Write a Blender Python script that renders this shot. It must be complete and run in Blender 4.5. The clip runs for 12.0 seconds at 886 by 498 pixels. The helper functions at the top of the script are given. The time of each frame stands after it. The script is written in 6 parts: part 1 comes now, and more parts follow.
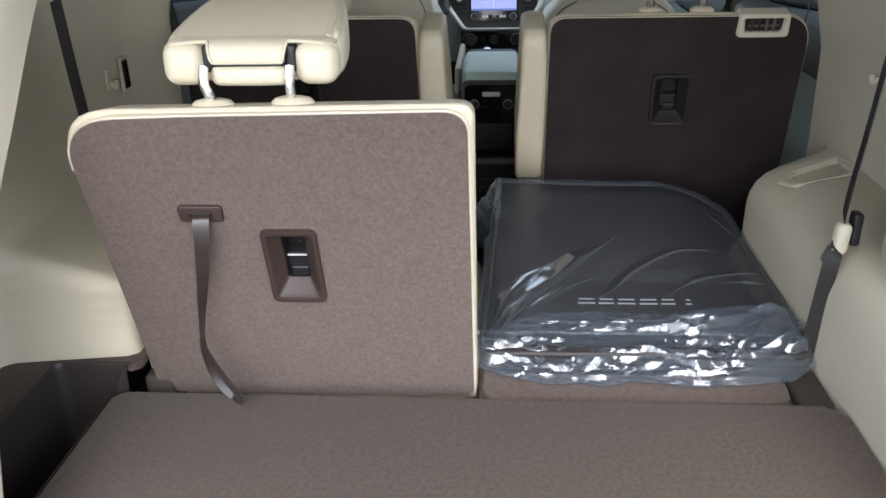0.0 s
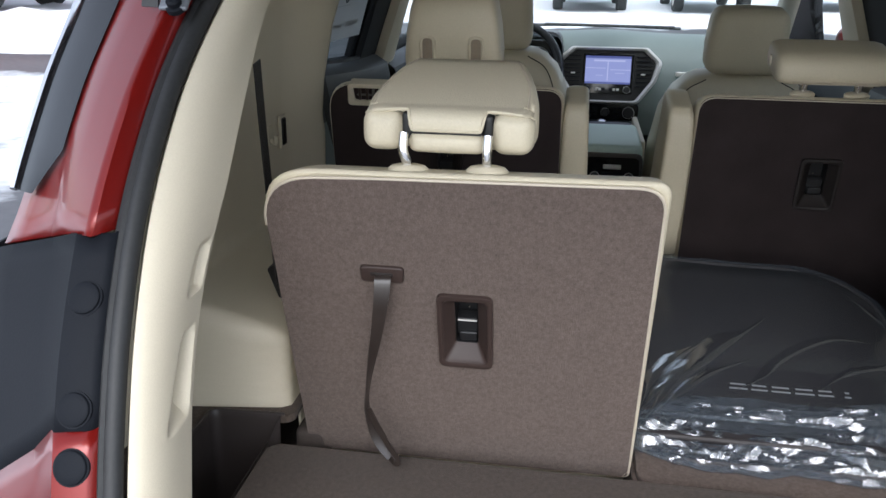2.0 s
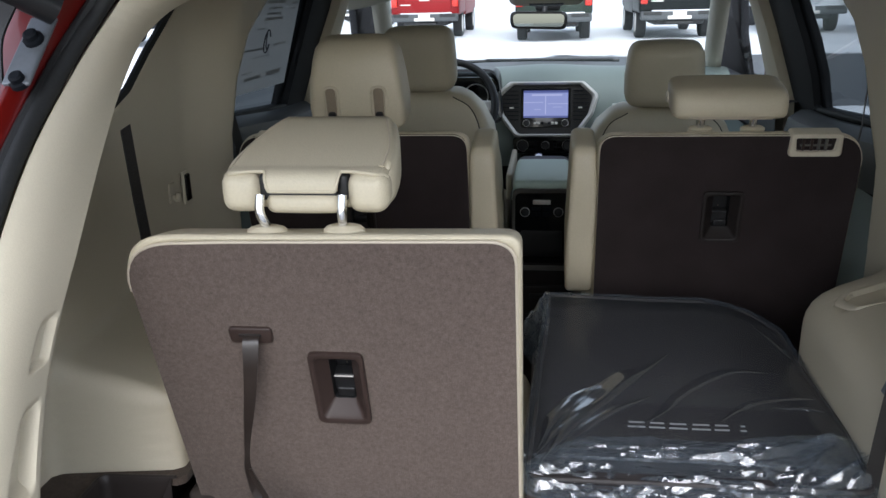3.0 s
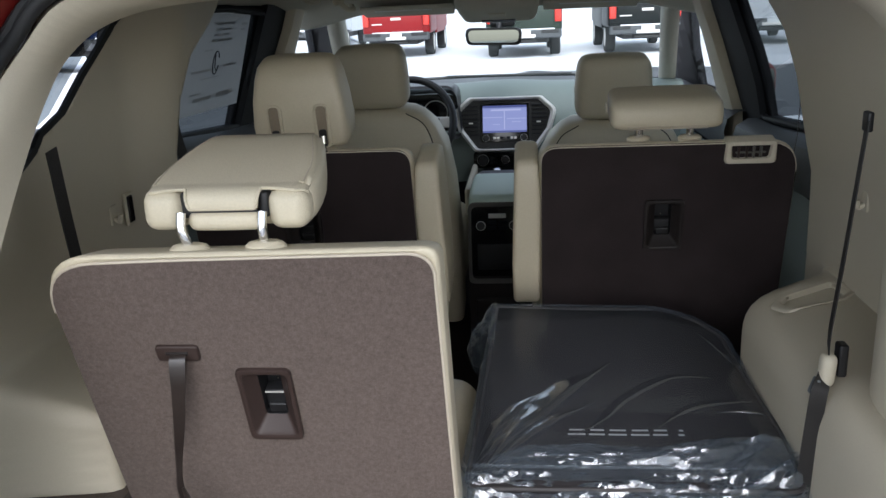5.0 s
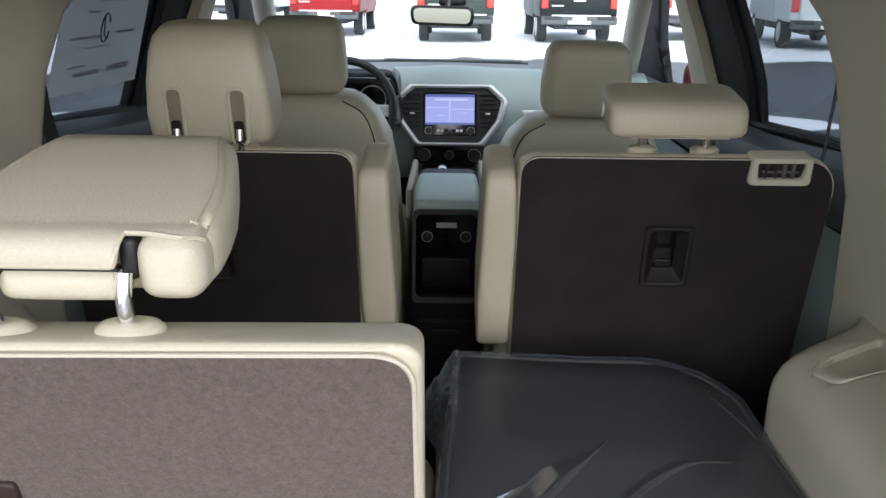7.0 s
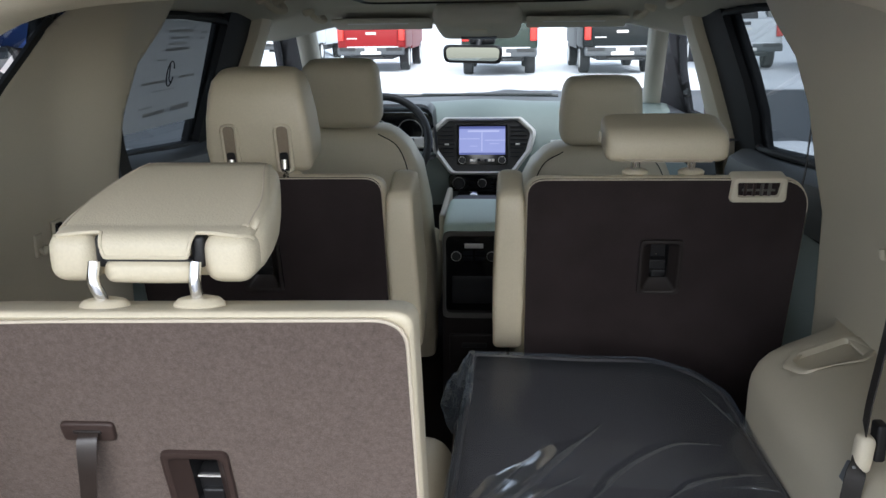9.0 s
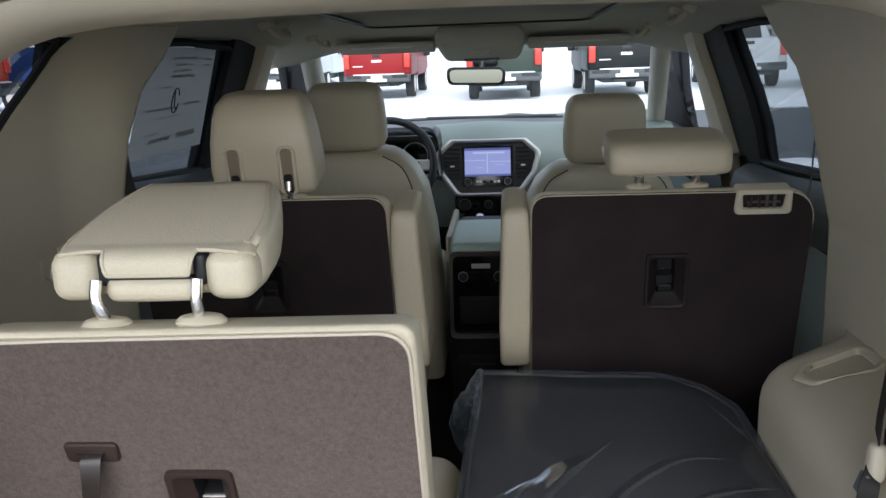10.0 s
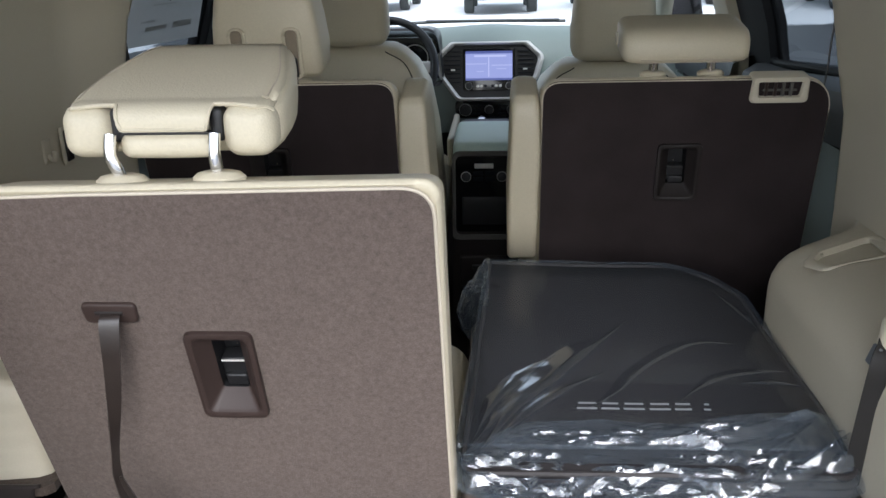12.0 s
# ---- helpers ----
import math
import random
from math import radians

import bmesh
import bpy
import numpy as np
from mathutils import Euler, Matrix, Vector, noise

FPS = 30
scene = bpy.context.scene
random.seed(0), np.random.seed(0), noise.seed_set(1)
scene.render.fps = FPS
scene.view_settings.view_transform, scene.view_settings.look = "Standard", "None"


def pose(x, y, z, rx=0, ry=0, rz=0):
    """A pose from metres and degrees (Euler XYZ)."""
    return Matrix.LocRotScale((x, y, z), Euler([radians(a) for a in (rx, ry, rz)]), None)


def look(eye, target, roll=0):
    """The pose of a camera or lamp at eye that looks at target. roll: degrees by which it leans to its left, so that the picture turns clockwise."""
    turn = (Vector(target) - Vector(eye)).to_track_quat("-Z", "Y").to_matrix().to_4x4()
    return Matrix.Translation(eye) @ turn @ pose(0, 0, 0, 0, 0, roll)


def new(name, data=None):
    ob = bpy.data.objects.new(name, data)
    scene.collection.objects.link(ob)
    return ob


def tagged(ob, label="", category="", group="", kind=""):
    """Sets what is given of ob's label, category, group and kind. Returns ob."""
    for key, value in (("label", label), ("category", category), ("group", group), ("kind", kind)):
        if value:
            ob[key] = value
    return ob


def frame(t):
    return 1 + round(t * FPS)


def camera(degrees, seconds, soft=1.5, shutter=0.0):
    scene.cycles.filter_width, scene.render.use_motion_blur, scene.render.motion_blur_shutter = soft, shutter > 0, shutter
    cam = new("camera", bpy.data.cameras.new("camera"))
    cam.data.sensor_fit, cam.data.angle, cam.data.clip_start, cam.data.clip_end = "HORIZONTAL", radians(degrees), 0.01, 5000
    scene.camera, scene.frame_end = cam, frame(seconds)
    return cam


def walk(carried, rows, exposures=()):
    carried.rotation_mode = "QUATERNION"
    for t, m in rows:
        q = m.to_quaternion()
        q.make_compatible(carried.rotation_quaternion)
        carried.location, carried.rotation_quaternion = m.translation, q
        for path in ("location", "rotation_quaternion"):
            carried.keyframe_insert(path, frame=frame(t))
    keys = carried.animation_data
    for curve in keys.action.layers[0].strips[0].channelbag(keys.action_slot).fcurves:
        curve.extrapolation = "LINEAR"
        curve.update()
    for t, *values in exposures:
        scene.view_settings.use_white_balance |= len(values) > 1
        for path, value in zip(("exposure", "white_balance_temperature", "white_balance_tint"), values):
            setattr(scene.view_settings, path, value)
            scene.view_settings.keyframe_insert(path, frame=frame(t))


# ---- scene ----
cam = camera(56.4, 12.0)
PATH = [
    (0, (0.011, 0.078, 1.531), (-0.115, 1.901, 0.718), -1.3),
    (0.5, (-0.039, 0.064, 1.511), (-0.154, 1.909, 0.748), -2.8),
    (1, (-0.123, 0.078, 1.512), (-0.209, 1.936, 0.776), -1.6),
    (1.5, (-0.162, 0.083, 1.541), (-0.306, 1.953, 0.846), 2.0),
    (2, (-0.13, 0.065, 1.542), (-0.423, 1.926, 0.869), 0.6),
    (2.5, (-0.045, 0.066, 1.579), (-0.304, 1.96, 0.993), -1.2),
    (3, (0.016, 0.09, 1.573), (-0.235, 1.98, 0.97), -1.5),
    (3.2, (0.024, 0.085, 1.57), (-0.181, 1.985, 0.979), -1.3),
    (4.8, (0.088, 0.091, 1.579), (-0.136, 2.0, 1.027), -2.9),
    (5, (0.089, 0.085, 1.568), (-0.114, 1.993, 1.003), -2.6),
    (5.5, (0.035, 0.087, 1.533), (-0.267, 1.948, 0.867), -1.4),
    (6, (0.024, 0.246, 1.503), (-0.184, 2.088, 0.754), -0.7),
    (6.5, (0.015, 0.448, 1.52), (0.06, 2.334, 0.855), -0.8),
    (7, (0.004, 0.472, 1.537), (-0.011, 2.378, 0.933), 0.6),
    (7.5, (0.026, 0.422, 1.551), (-0.029, 2.343, 0.998), 0.3),
    (7.7, (0.016, 0.388, 1.561), (-0.073, 2.306, 1.007), 0.0),
    (9.3, (0.07, 0.265, 1.562), (-0.083, 2.193, 1.051), -1.4),
    (9.5, (0.067, 0.262, 1.557), (-0.089, 2.201, 1.091), -2.5),
    (10, (0.073, 0.273, 1.549), (-0.081, 2.211, 1.077), -2.1),
    (10.5, (0.073, 0.281, 1.526), (0.022, 2.213, 1.01), -1.7),
    (11, (0.055, 0.305, 1.498), (0.014, 2.217, 0.912), -2.1),
    (11.5, (0.007, 0.331, 1.489), (-0.021, 2.224, 0.846), -3.6),
    (12, (0.04, 0.27, 1.487), (-0.096, 2.154, 0.831), -1.5),
]
EXPOSURES = [(t, e + 0.03, 6060, 10) for t, e in ((0, 1.98), (1.0, 1.78), (1.5, 1.62), (2.0, 1.35), (2.5, 1.23), (3.0, 1.21), (5.0, 1.26), (5.5, 1.60), (6.0, 1.70), (6.5, 1.81), (7.0, 1.72), (7.5, 1.80), (9.3, 1.47), (9.5, 1.44), (10.5, 1.28), (11.5, 1.44), (12.0, 1.57))]
walk(cam, [(t, look(eye, target, roll)) for t, eye, target, roll in PATH], EXPOSURES)

# ---- world and light: overcast winter day ----
world = bpy.data.worlds.new("overcast_sky")
scene.world = world
world.use_nodes = True
wn = world.node_tree
for n_ in list(wn.nodes):
    wn.nodes.remove(n_)
w_out = wn.nodes.new("ShaderNodeOutputWorld")
w_bg = wn.nodes.new("ShaderNodeBackground")
w_sky = wn.nodes.new("ShaderNodeTexSky")
w_sky.sky_type, w_sky.sun_disc = "NISHITA", False
w_sky.sun_elevation, w_sky.sun_rotation = radians(41), radians(173)
w_sky.dust_density, w_sky.air_density = 2.0, 1.0
w_hsv = wn.nodes.new("ShaderNodeHueSaturation")
w_hsv.inputs["Saturation"].default_value = 0.40
wn.links.new(w_sky.outputs[0], w_hsv.inputs["Color"])
wn.links.new(w_hsv.outputs[0], w_bg.inputs["Color"])
w_bg.inputs["Strength"].default_value = 0.15
wn.links.new(w_bg.outputs[0], w_out.inputs["Surface"])
sun_data = bpy.data.lights.new("sun", "SUN")
sun_data.energy, sun_data.angle, sun_data.color = 0.95, radians(42), (1.0, 0.98, 0.96)
sun = new("sun", sun_data)
sun.matrix_world = look((2.0, -16, 14), (0, 0, 0))


# ---- materials ----
def mat(name, color, rough=0.6, metal=0.0, var=0.15, grain=200.0, big=6.0, bump=0.0, spec=0.5, coat=0.0, bump_scale=0.0, sheen=0.0, tone=None):
    """A surface with variation at two scales and fine relief; noise sizes are in cycles per metre."""
    m = bpy.data.materials.new(name)
    m.use_nodes = True
    nt = m.node_tree
    b = nt.nodes["Principled BSDF"]
    b.inputs["Roughness"].default_value = rough
    b.inputs["Metallic"].default_value = metal
    b.inputs["Specular IOR Level"].default_value = spec
    b.inputs["Coat Weight"].default_value = coat
    b.inputs["Coat Roughness"].default_value = 0.05
    b.inputs["Sheen Weight"].default_value = sheen
    tc = nt.nodes.new("ShaderNodeTexCoord")
    n1 = nt.nodes.new("ShaderNodeTexNoise")
    n1.inputs["Scale"].default_value, n1.inputs["Detail"].default_value = grain, 3.0
    n2 = nt.nodes.new("ShaderNodeTexNoise")
    n2.inputs["Scale"].default_value, n2.inputs["Detail"].default_value = big, 4.0
    for n_ in (n1, n2):
        nt.links.new(tc.outputs["Object"], n_.inputs["Vector"])
    mixn = nt.nodes.new("ShaderNodeMath")
    mixn.operation = "ADD"
    nt.links.new(n1.outputs["Fac"], mixn.inputs[0])
    nt.links.new(n2.outputs["Fac"], mixn.inputs[1])
    ramp = nt.nodes.new("ShaderNodeMapRange")
    ramp.inputs["From Min"].default_value, ramp.inputs["From Max"].default_value = 0.6, 1.4
    ramp.inputs["To Min"].default_value, ramp.inputs["To Max"].default_value = 0.0, 1.0
    nt.links.new(mixn.outputs[0], ramp.inputs["Value"])
    mx = nt.nodes.new("ShaderNodeMix")
    mx.data_type = "RGBA"
    lo = [c * (1 - var) for c in color]
    hi = [min(1.0, c * (1 + var)) for c in (tone or color)]
    mx.inputs["A"].default_value, mx.inputs["B"].default_value = (*lo, 1), (*hi, 1)
    nt.links.new(ramp.outputs["Result"], mx.inputs["Factor"])
    nt.links.new(mx.outputs["Result"], b.inputs["Base Color"])
    if bump:
        bp = nt.nodes.new("ShaderNodeBump")
        bp.inputs["Strength"].default_value, bp.inputs["Distance"].default_value = bump, 0.002
        if bump_scale:
            n3 = nt.nodes.new("ShaderNodeTexVoronoi")
            n3.inputs["Scale"].default_value = bump_scale
            nt.links.new(tc.outputs["Object"], n3.inputs["Vector"])
            nt.links.new(n3.outputs["Distance"], bp.inputs["Height"])
        else:
            nt.links.new(n1.outputs["Fac"], bp.inputs["Height"])
        nt.links.new(bp.outputs["Normal"], b.inputs["Normal"])
    return m


def film_mat(name, tint, gloss, rough=0.03, bump=0.0, scale=8.0, stretch=1.0, sheen_veil=0.0, sheen_color=(0.75, 0.82, 0.9), edge=0.7):
    """Clear pane or film: straight transparency with a share of mirror gloss; the veil paints sky sheen as flat colour.
    """
    m = bpy.data.materials.new(name)
    m.use_nodes = True
    nt = m.node_tree
    nt.nodes.remove(nt.nodes["Principled BSDF"])
    out = nt.nodes["Material Output"]
    tr = nt.nodes.new("ShaderNodeBsdfTransparent")
    tr.inputs["Color"].default_value = (*tint, 1)
    gl = nt.nodes.new("ShaderNodeBsdfGlossy")
    gl.inputs["Roughness"].default_value = rough
    mx = nt.nodes.new("ShaderNodeMixShader")
    fr = nt.nodes.new("ShaderNodeLayerWeight")
    power = nt.nodes.new("ShaderNodeMath")
    power.operation = "POWER"
    power.inputs[1].default_value = 4.0
    nt.links.new(fr.outputs["Facing"], power.inputs[0])
    gain = nt.nodes.new("ShaderNodeMath")
    gain.operation, gain.use_clamp = "MULTIPLY_ADD", True
    gain.inputs[1].default_value, gain.inputs[2].default_value = edge, 0.045 * gloss
    nt.links.new(power.outputs[0], gain.inputs[0])
    nt.links.new(gain.outputs[0], mx.inputs[0])
    nt.links.new(tr.outputs[0], mx.inputs[1])
    nt.links.new(gl.outputs[0], mx.inputs[2])
    # Painted sheen: a flat pale share in place of broad sky reflection.
    if sheen_veil:
        df = nt.nodes.new("ShaderNodeBsdfDiffuse")
        df.inputs["Color"].default_value = (*sheen_color, 1)
        mv = nt.nodes.new("ShaderNodeMixShader")
        mv.inputs[0].default_value = sheen_veil
        nt.links.new(mx.outputs[0], mv.inputs[1])
        nt.links.new(df.outputs[0], mv.inputs[2])
        nt.links.new(mv.outputs[0], out.inputs["Surface"])
    else:
        nt.links.new(mx.outputs[0], out.inputs["Surface"])
    if bump:
        tc = nt.nodes.new("ShaderNodeTexCoord")
        mp = nt.nodes.new("ShaderNodeMapping")
        mp.inputs["Scale"].default_value = (1.0, stretch, 1.0)
        nz = nt.nodes.new("ShaderNodeTexNoise")
        nz.inputs["Scale"].default_value, nz.inputs["Detail"].default_value = scale, 5.0
        nz.inputs["Distortion"].default_value = 0.8
        bp = nt.nodes.new("ShaderNodeBump")
        bp.inputs["Strength"].default_value, bp.inputs["Distance"].default_value = bump, 0.02
        nt.links.new(tc.outputs["Object"], mp.inputs["Vector"])
        nt.links.new(mp.outputs[0], nz.inputs["Vector"])
        nt.links.new(nz.outputs["Fac"], bp.inputs["Height"])
        nt.links.new(bp.outputs["Normal"], gl.inputs["Normal"])
        nt.links.new(bp.outputs["Normal"], fr.inputs["Normal"])
    return m


def glow_mat(name, color, strength):
    m = bpy.data.materials.new(name)
    m.use_nodes = True
    b = m.node_tree.nodes["Principled BSDF"]
    b.inputs["Base Color"].default_value = (0.02, 0.02, 0.03, 1)
    b.inputs["Emission Color"].default_value = (*color, 1)
    b.inputs["Emission Strength"].default_value = strength
    b.inputs["Roughness"].default_value = 0.2
    return m


LEATHER = mat("beige_leather", (0.60, 0.535, 0.395), 0.45, var=0.06, grain=300, big=3, bump=0.12, bump_scale=420)
TRIM = mat("beige_moulded_plastic", (0.59, 0.535, 0.415), 0.55, var=0.05, grain=500, big=2.5, bump=0.08, bump_scale=700)
PIPING = mat("beige_piping", (0.55, 0.48, 0.38), 0.6, var=0.08, grain=400)
CARPET = mat("brown_carpet", (0.116, 0.0888, 0.0752), 0.95, var=0.30, grain=620, big=170, bump=0.5, spec=0.1, sheen=0.15)
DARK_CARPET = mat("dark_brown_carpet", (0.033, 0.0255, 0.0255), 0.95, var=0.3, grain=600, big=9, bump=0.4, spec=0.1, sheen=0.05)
FLOOR_CARPET = mat("brown_floor_carpet", (0.080, 0.061, 0.049), 0.95, var=0.36, grain=620, big=150, bump=0.6, spec=0.1, sheen=0.1)
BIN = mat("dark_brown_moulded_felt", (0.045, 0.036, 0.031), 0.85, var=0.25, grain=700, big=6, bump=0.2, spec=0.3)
BIN_PLASTIC = mat("dark_brown_tub_plastic", (0.032, 0.026, 0.024), 0.45, var=0.12, grain=900, big=5, bump=0.06, spec=0.4)
BROWN_PLASTIC = mat("brown_plastic", (0.042, 0.028, 0.024), 0.45, var=0.08, grain=500, bump=0.05, spec=0.3)
STEEL = mat("grey_steel_plate", (0.20, 0.215, 0.235), 0.45, 0.5, var=0.1, grain=200)
DARK_PLASTIC = mat("dark_brown_plastic", (0.021, 0.017, 0.016), 0.5, var=0.1, grain=500, bump=0.05, spec=0.3)
STRAP = mat("brown_webbing", (0.026, 0.019, 0.016), 0.36, var=0.25, grain=900, big=30, bump=0.12, spec=0.7)
BELT = mat("black_belt_webbing", (0.02, 0.018, 0.017), 0.6, var=0.25, grain=900, big=30, bump=0.3)
CHROME = mat("chrome", (0.85, 0.85, 0.86), 0.08, 1.0, var=0.03)
SILVER = mat("satin_silver_trim", (0.72, 0.70, 0.66), 0.32, 0.35, var=0.04)
BLACK = mat("black_plastic", (0.012, 0.012, 0.013), 0.45, var=0.2, grain=300, bump=0.05)
GLOSS_BLACK = mat("gloss_black_plastic", (0.008, 0.008, 0.009), 0.12, var=0.1)
RUBBER = mat("black_rubber", (0.018, 0.019, 0.02), 0.6, var=0.25, grain=200, bump=0.1)
CLAD = mat("charcoal_cladding_plastic", (0.009, 0.0105, 0.014), 0.65, var=0.15, grain=400, bump=0.1, spec=0.12)
RED = mat("dark_red_car_paint", (0.16, 0.007, 0.005), 0.32, 0.25, var=0.08, grain=900, big=2, coat=0.35, spec=0.3)
FRAME_BLACK = mat("matte_black_door_frame", (0.007, 0.0075, 0.009), 0.7, var=0.2, grain=300, bump=0.05, spec=0.25)
LID = mat("pale_green_grey_vinyl", (0.56, 0.68, 0.60), 0.55, var=0.05, grain=500, bump=0.08, bump_scale=600)
DASH = mat("pale_grey_dash_vinyl", (0.195, 0.235, 0.222), 0.55, var=0.06, grain=500, bump=0.08, bump_scale=600)
DOOR_TOP = mat("dark_slate_door_vinyl", (0.05, 0.055, 0.06), 0.55, var=0.1, grain=400, bump=0.08)
LINER = mat("headliner_cloth", (0.60, 0.575, 0.50), 0.95, var=0.08, grain=800, big=3, bump=0.15, spec=0.1)
MATCLOTH = mat("black_floor_mat", (0.036, 0.032, 0.033), 0.85, var=0.15, grain=500, big=8, bump=0.08, spec=0.15)
MAT_EDGE = mat("floor_mat_binding", (0.045, 0.040, 0.040), 0.7, var=0.2, grain=600)
MARK = mat("pale_grey_embroidery", (0.5, 0.5, 0.5), 0.6, var=0.15, grain=600)
GLASS = film_mat("clear_window_glass", (0.88, 0.915, 0.905), 0.5, edge=0.28)
TINTED = film_mat("tinted_privacy_glass", (0.24, 0.265, 0.275), 0.8, edge=0.4)
# Bag films carry a bluish share that paints their milky sky sheen.
FILM = film_mat("clear_polythene_film", (0.93, 0.94, 0.95), 1.3, 0.20, 0.0, 7.0, 0.4, 0.036, (0.58, 0.68, 0.82), 0.45)
TAUT_FILM = film_mat("taut_polythene_film", (0.93, 0.94, 0.96), 5.0, 0.10, 0.0, 7.0, 0.4, 0.020, (0.58, 0.68, 0.82), 0.5)
# Beige darkened by hand, so recess shade sits in the colour.
SLOT = mat("shaded_beige_lining", (0.26, 0.21, 0.15), 0.7, var=0.1, grain=300)
TAUPE = mat("dark_taupe_plastic", (0.10, 0.094, 0.082), 0.5, var=0.08, grain=500, bump=0.06)
FILM_FOLDS = film_mat("crumpled_polythene_film", (0.90, 0.92, 0.95), 3.0, 0.045, 0.13, 45.0, 2.6, 0.062, (0.52, 0.66, 0.82), 0.7)
SCREEN = glow_mat("blue_white_screen", (0.36, 0.40, 0.75), 0.30)
def ground_mat():
    """Wet asphalt giving way to trodden snow along the edges of the lot, patchy between."""
    m = mat("wet_asphalt_and_snow", (0.060, 0.063, 0.068), 0.42, var=0.35, grain=12, big=0.25, bump=0.2)
    nt = m.node_tree
    b = nt.nodes["Principled BSDF"]
    base = b.inputs["Base Color"].links[0].from_socket
    tc = nt.nodes.new("ShaderNodeTexCoord")
    sep = nt.nodes.new("ShaderNodeSeparateXYZ")
    nt.links.new(tc.outputs["Object"], sep.inputs[0])
    nz = nt.nodes.new("ShaderNodeTexNoise")
    nz.inputs["Scale"].default_value, nz.inputs["Detail"].default_value, nz.inputs["Roughness"].default_value = 0.35, 7.0, 0.6
    nt.links.new(tc.outputs["Object"], nz.inputs["Vector"])

    def ramp(sock, a_, b_):
        r = nt.nodes.new("ShaderNodeMapRange")
        r.inputs["From Min"].default_value, r.inputs["From Max"].default_value = a_, b_
        nt.links.new(sock, r.inputs["Value"])
        return r.outputs["Result"]

    def math_(op, s1, s2):
        n_ = nt.nodes.new("ShaderNodeMath")
        n_.operation = op
        for k_, v in enumerate((s1, s2)):
            if isinstance(v, float):
                n_.inputs[k_].default_value = v
            else:
                nt.links.new(v, n_.inputs[k_])
        return n_.outputs[0]

    edge_y = ramp(sep.outputs["Y"], 18.6, 20.0)
    edge_x = math_("MULTIPLY", ramp(sep.outputs["X"], -1.5, -4.5), ramp(sep.outputs["Y"], 12.0, 9.5))
    rise = ramp(sep.outputs["Z"], 0.03, 0.09)
    side = math_("MULTIPLY", edge_x, 0.66)
    most = math_("MAXIMUM", math_("MAXIMUM", edge_y, side), rise)
    mask = ramp(math_("ADD", most, math_("MULTIPLY", math_("SUBTRACT", nz.outputs["Fac"], 0.5), 1.6)), 0.42, 0.58)
    mx = nt.nodes.new("ShaderNodeMix")
    mx.data_type = "RGBA"
    nt.links.new(mask, mx.inputs["Factor"])
    nt.links.new(base, mx.inputs["A"])
    mx.inputs["B"].default_value = (0.82, 0.84, 0.87, 1)
    nt.links.new(mx.outputs["Result"], b.inputs["Base Color"])
    rg = nt.nodes.new("ShaderNodeMapRange")
    rg.inputs["To Min"].default_value, rg.inputs["To Max"].default_value = 0.5, 0.85
    nt.links.new(mask, rg.inputs["Value"])
    nt.links.new(rg.outputs["Result"], b.inputs["Roughness"])
    return m


def paper_mat(name, tone, pass_):
    m = mat(name, (tone, tone, tone), 0.8, var=0.04, grain=60)
    nt = m.node_tree
    b = nt.nodes["Principled BSDF"]
    tl = nt.nodes.new("ShaderNodeBsdfTranslucent")
    tl.inputs["Color"].default_value = (pass_, pass_ * 1.02, pass_ * 1.02, 1)
    mx = nt.nodes.new("ShaderNodeMixShader")
    mx.inputs[0].default_value = 0.38
    nt.links.new(b.outputs[0], mx.inputs[1])
    nt.links.new(tl.outputs[0], mx.inputs[2])
    nt.links.new(mx.outputs[0], nt.nodes["Material Output"].inputs["Surface"])
    return m


GROUND = ground_mat()
THIN_PAPER = paper_mat("white_paper_sheet", 0.62, 0.48)
SNOW = mat("trodden_snow", (0.80, 0.82, 0.85), 0.8, var=0.1, grain=4, big=0.4, bump=0.4)
PAPER = mat("white_paper", (0.75, 0.76, 0.76), 0.8, var=0.04, grain=60)
INK = paper_mat("grey_print", 0.52, 0.41)
INK_DARK = mat("black_ink", (0.04, 0.04, 0.05), 0.7, var=0.1)
TYRE = mat("tyre_rubber", (0.02, 0.02, 0.021), 0.8, var=0.3, grain=60, bump=0.3)
LAMP_RED = mat("red_lamp_lens", (0.55, 0.03, 0.02), 0.2, var=0.1, coat=0.5)
MIRROR = mat("mirror_glass", (0.14, 0.16, 0.15), 0.02, 1.0, var=0.02)


# ---- mesh helpers ----
def finish(bm, name, material, sharp=38):
    bmesh.ops.recalc_face_normals(bm, faces=bm.faces)
    me = bpy.data.meshes.new(name)
    bm.to_mesh(me)
    bm.free()
    me.polygons.foreach_set("use_smooth", [True] * len(me.polygons))
    me.set_sharp_from_angle(angle=radians(sharp))
    me.materials.append(material)
    return me


def part(name, bm, material, parent=None, label="", m=None, sharp=38):
    """Links a bmesh as one mesh object under its thing; m is the pose within the thing."""
    ob = new(name, finish(bm, name, material, sharp))
    if parent:
        ob.parent = parent
    if m is not None:
        ob.matrix_basis = m
    if label:
        ob["label"] = label
    return ob


def thing(name, label, category, m=None, group="", kind=""):
    ob = new(name)
    ob.empty_display_size = 0.05
    if m is not None:
        ob.matrix_basis = m
    return tagged(ob, label, category, group, kind)


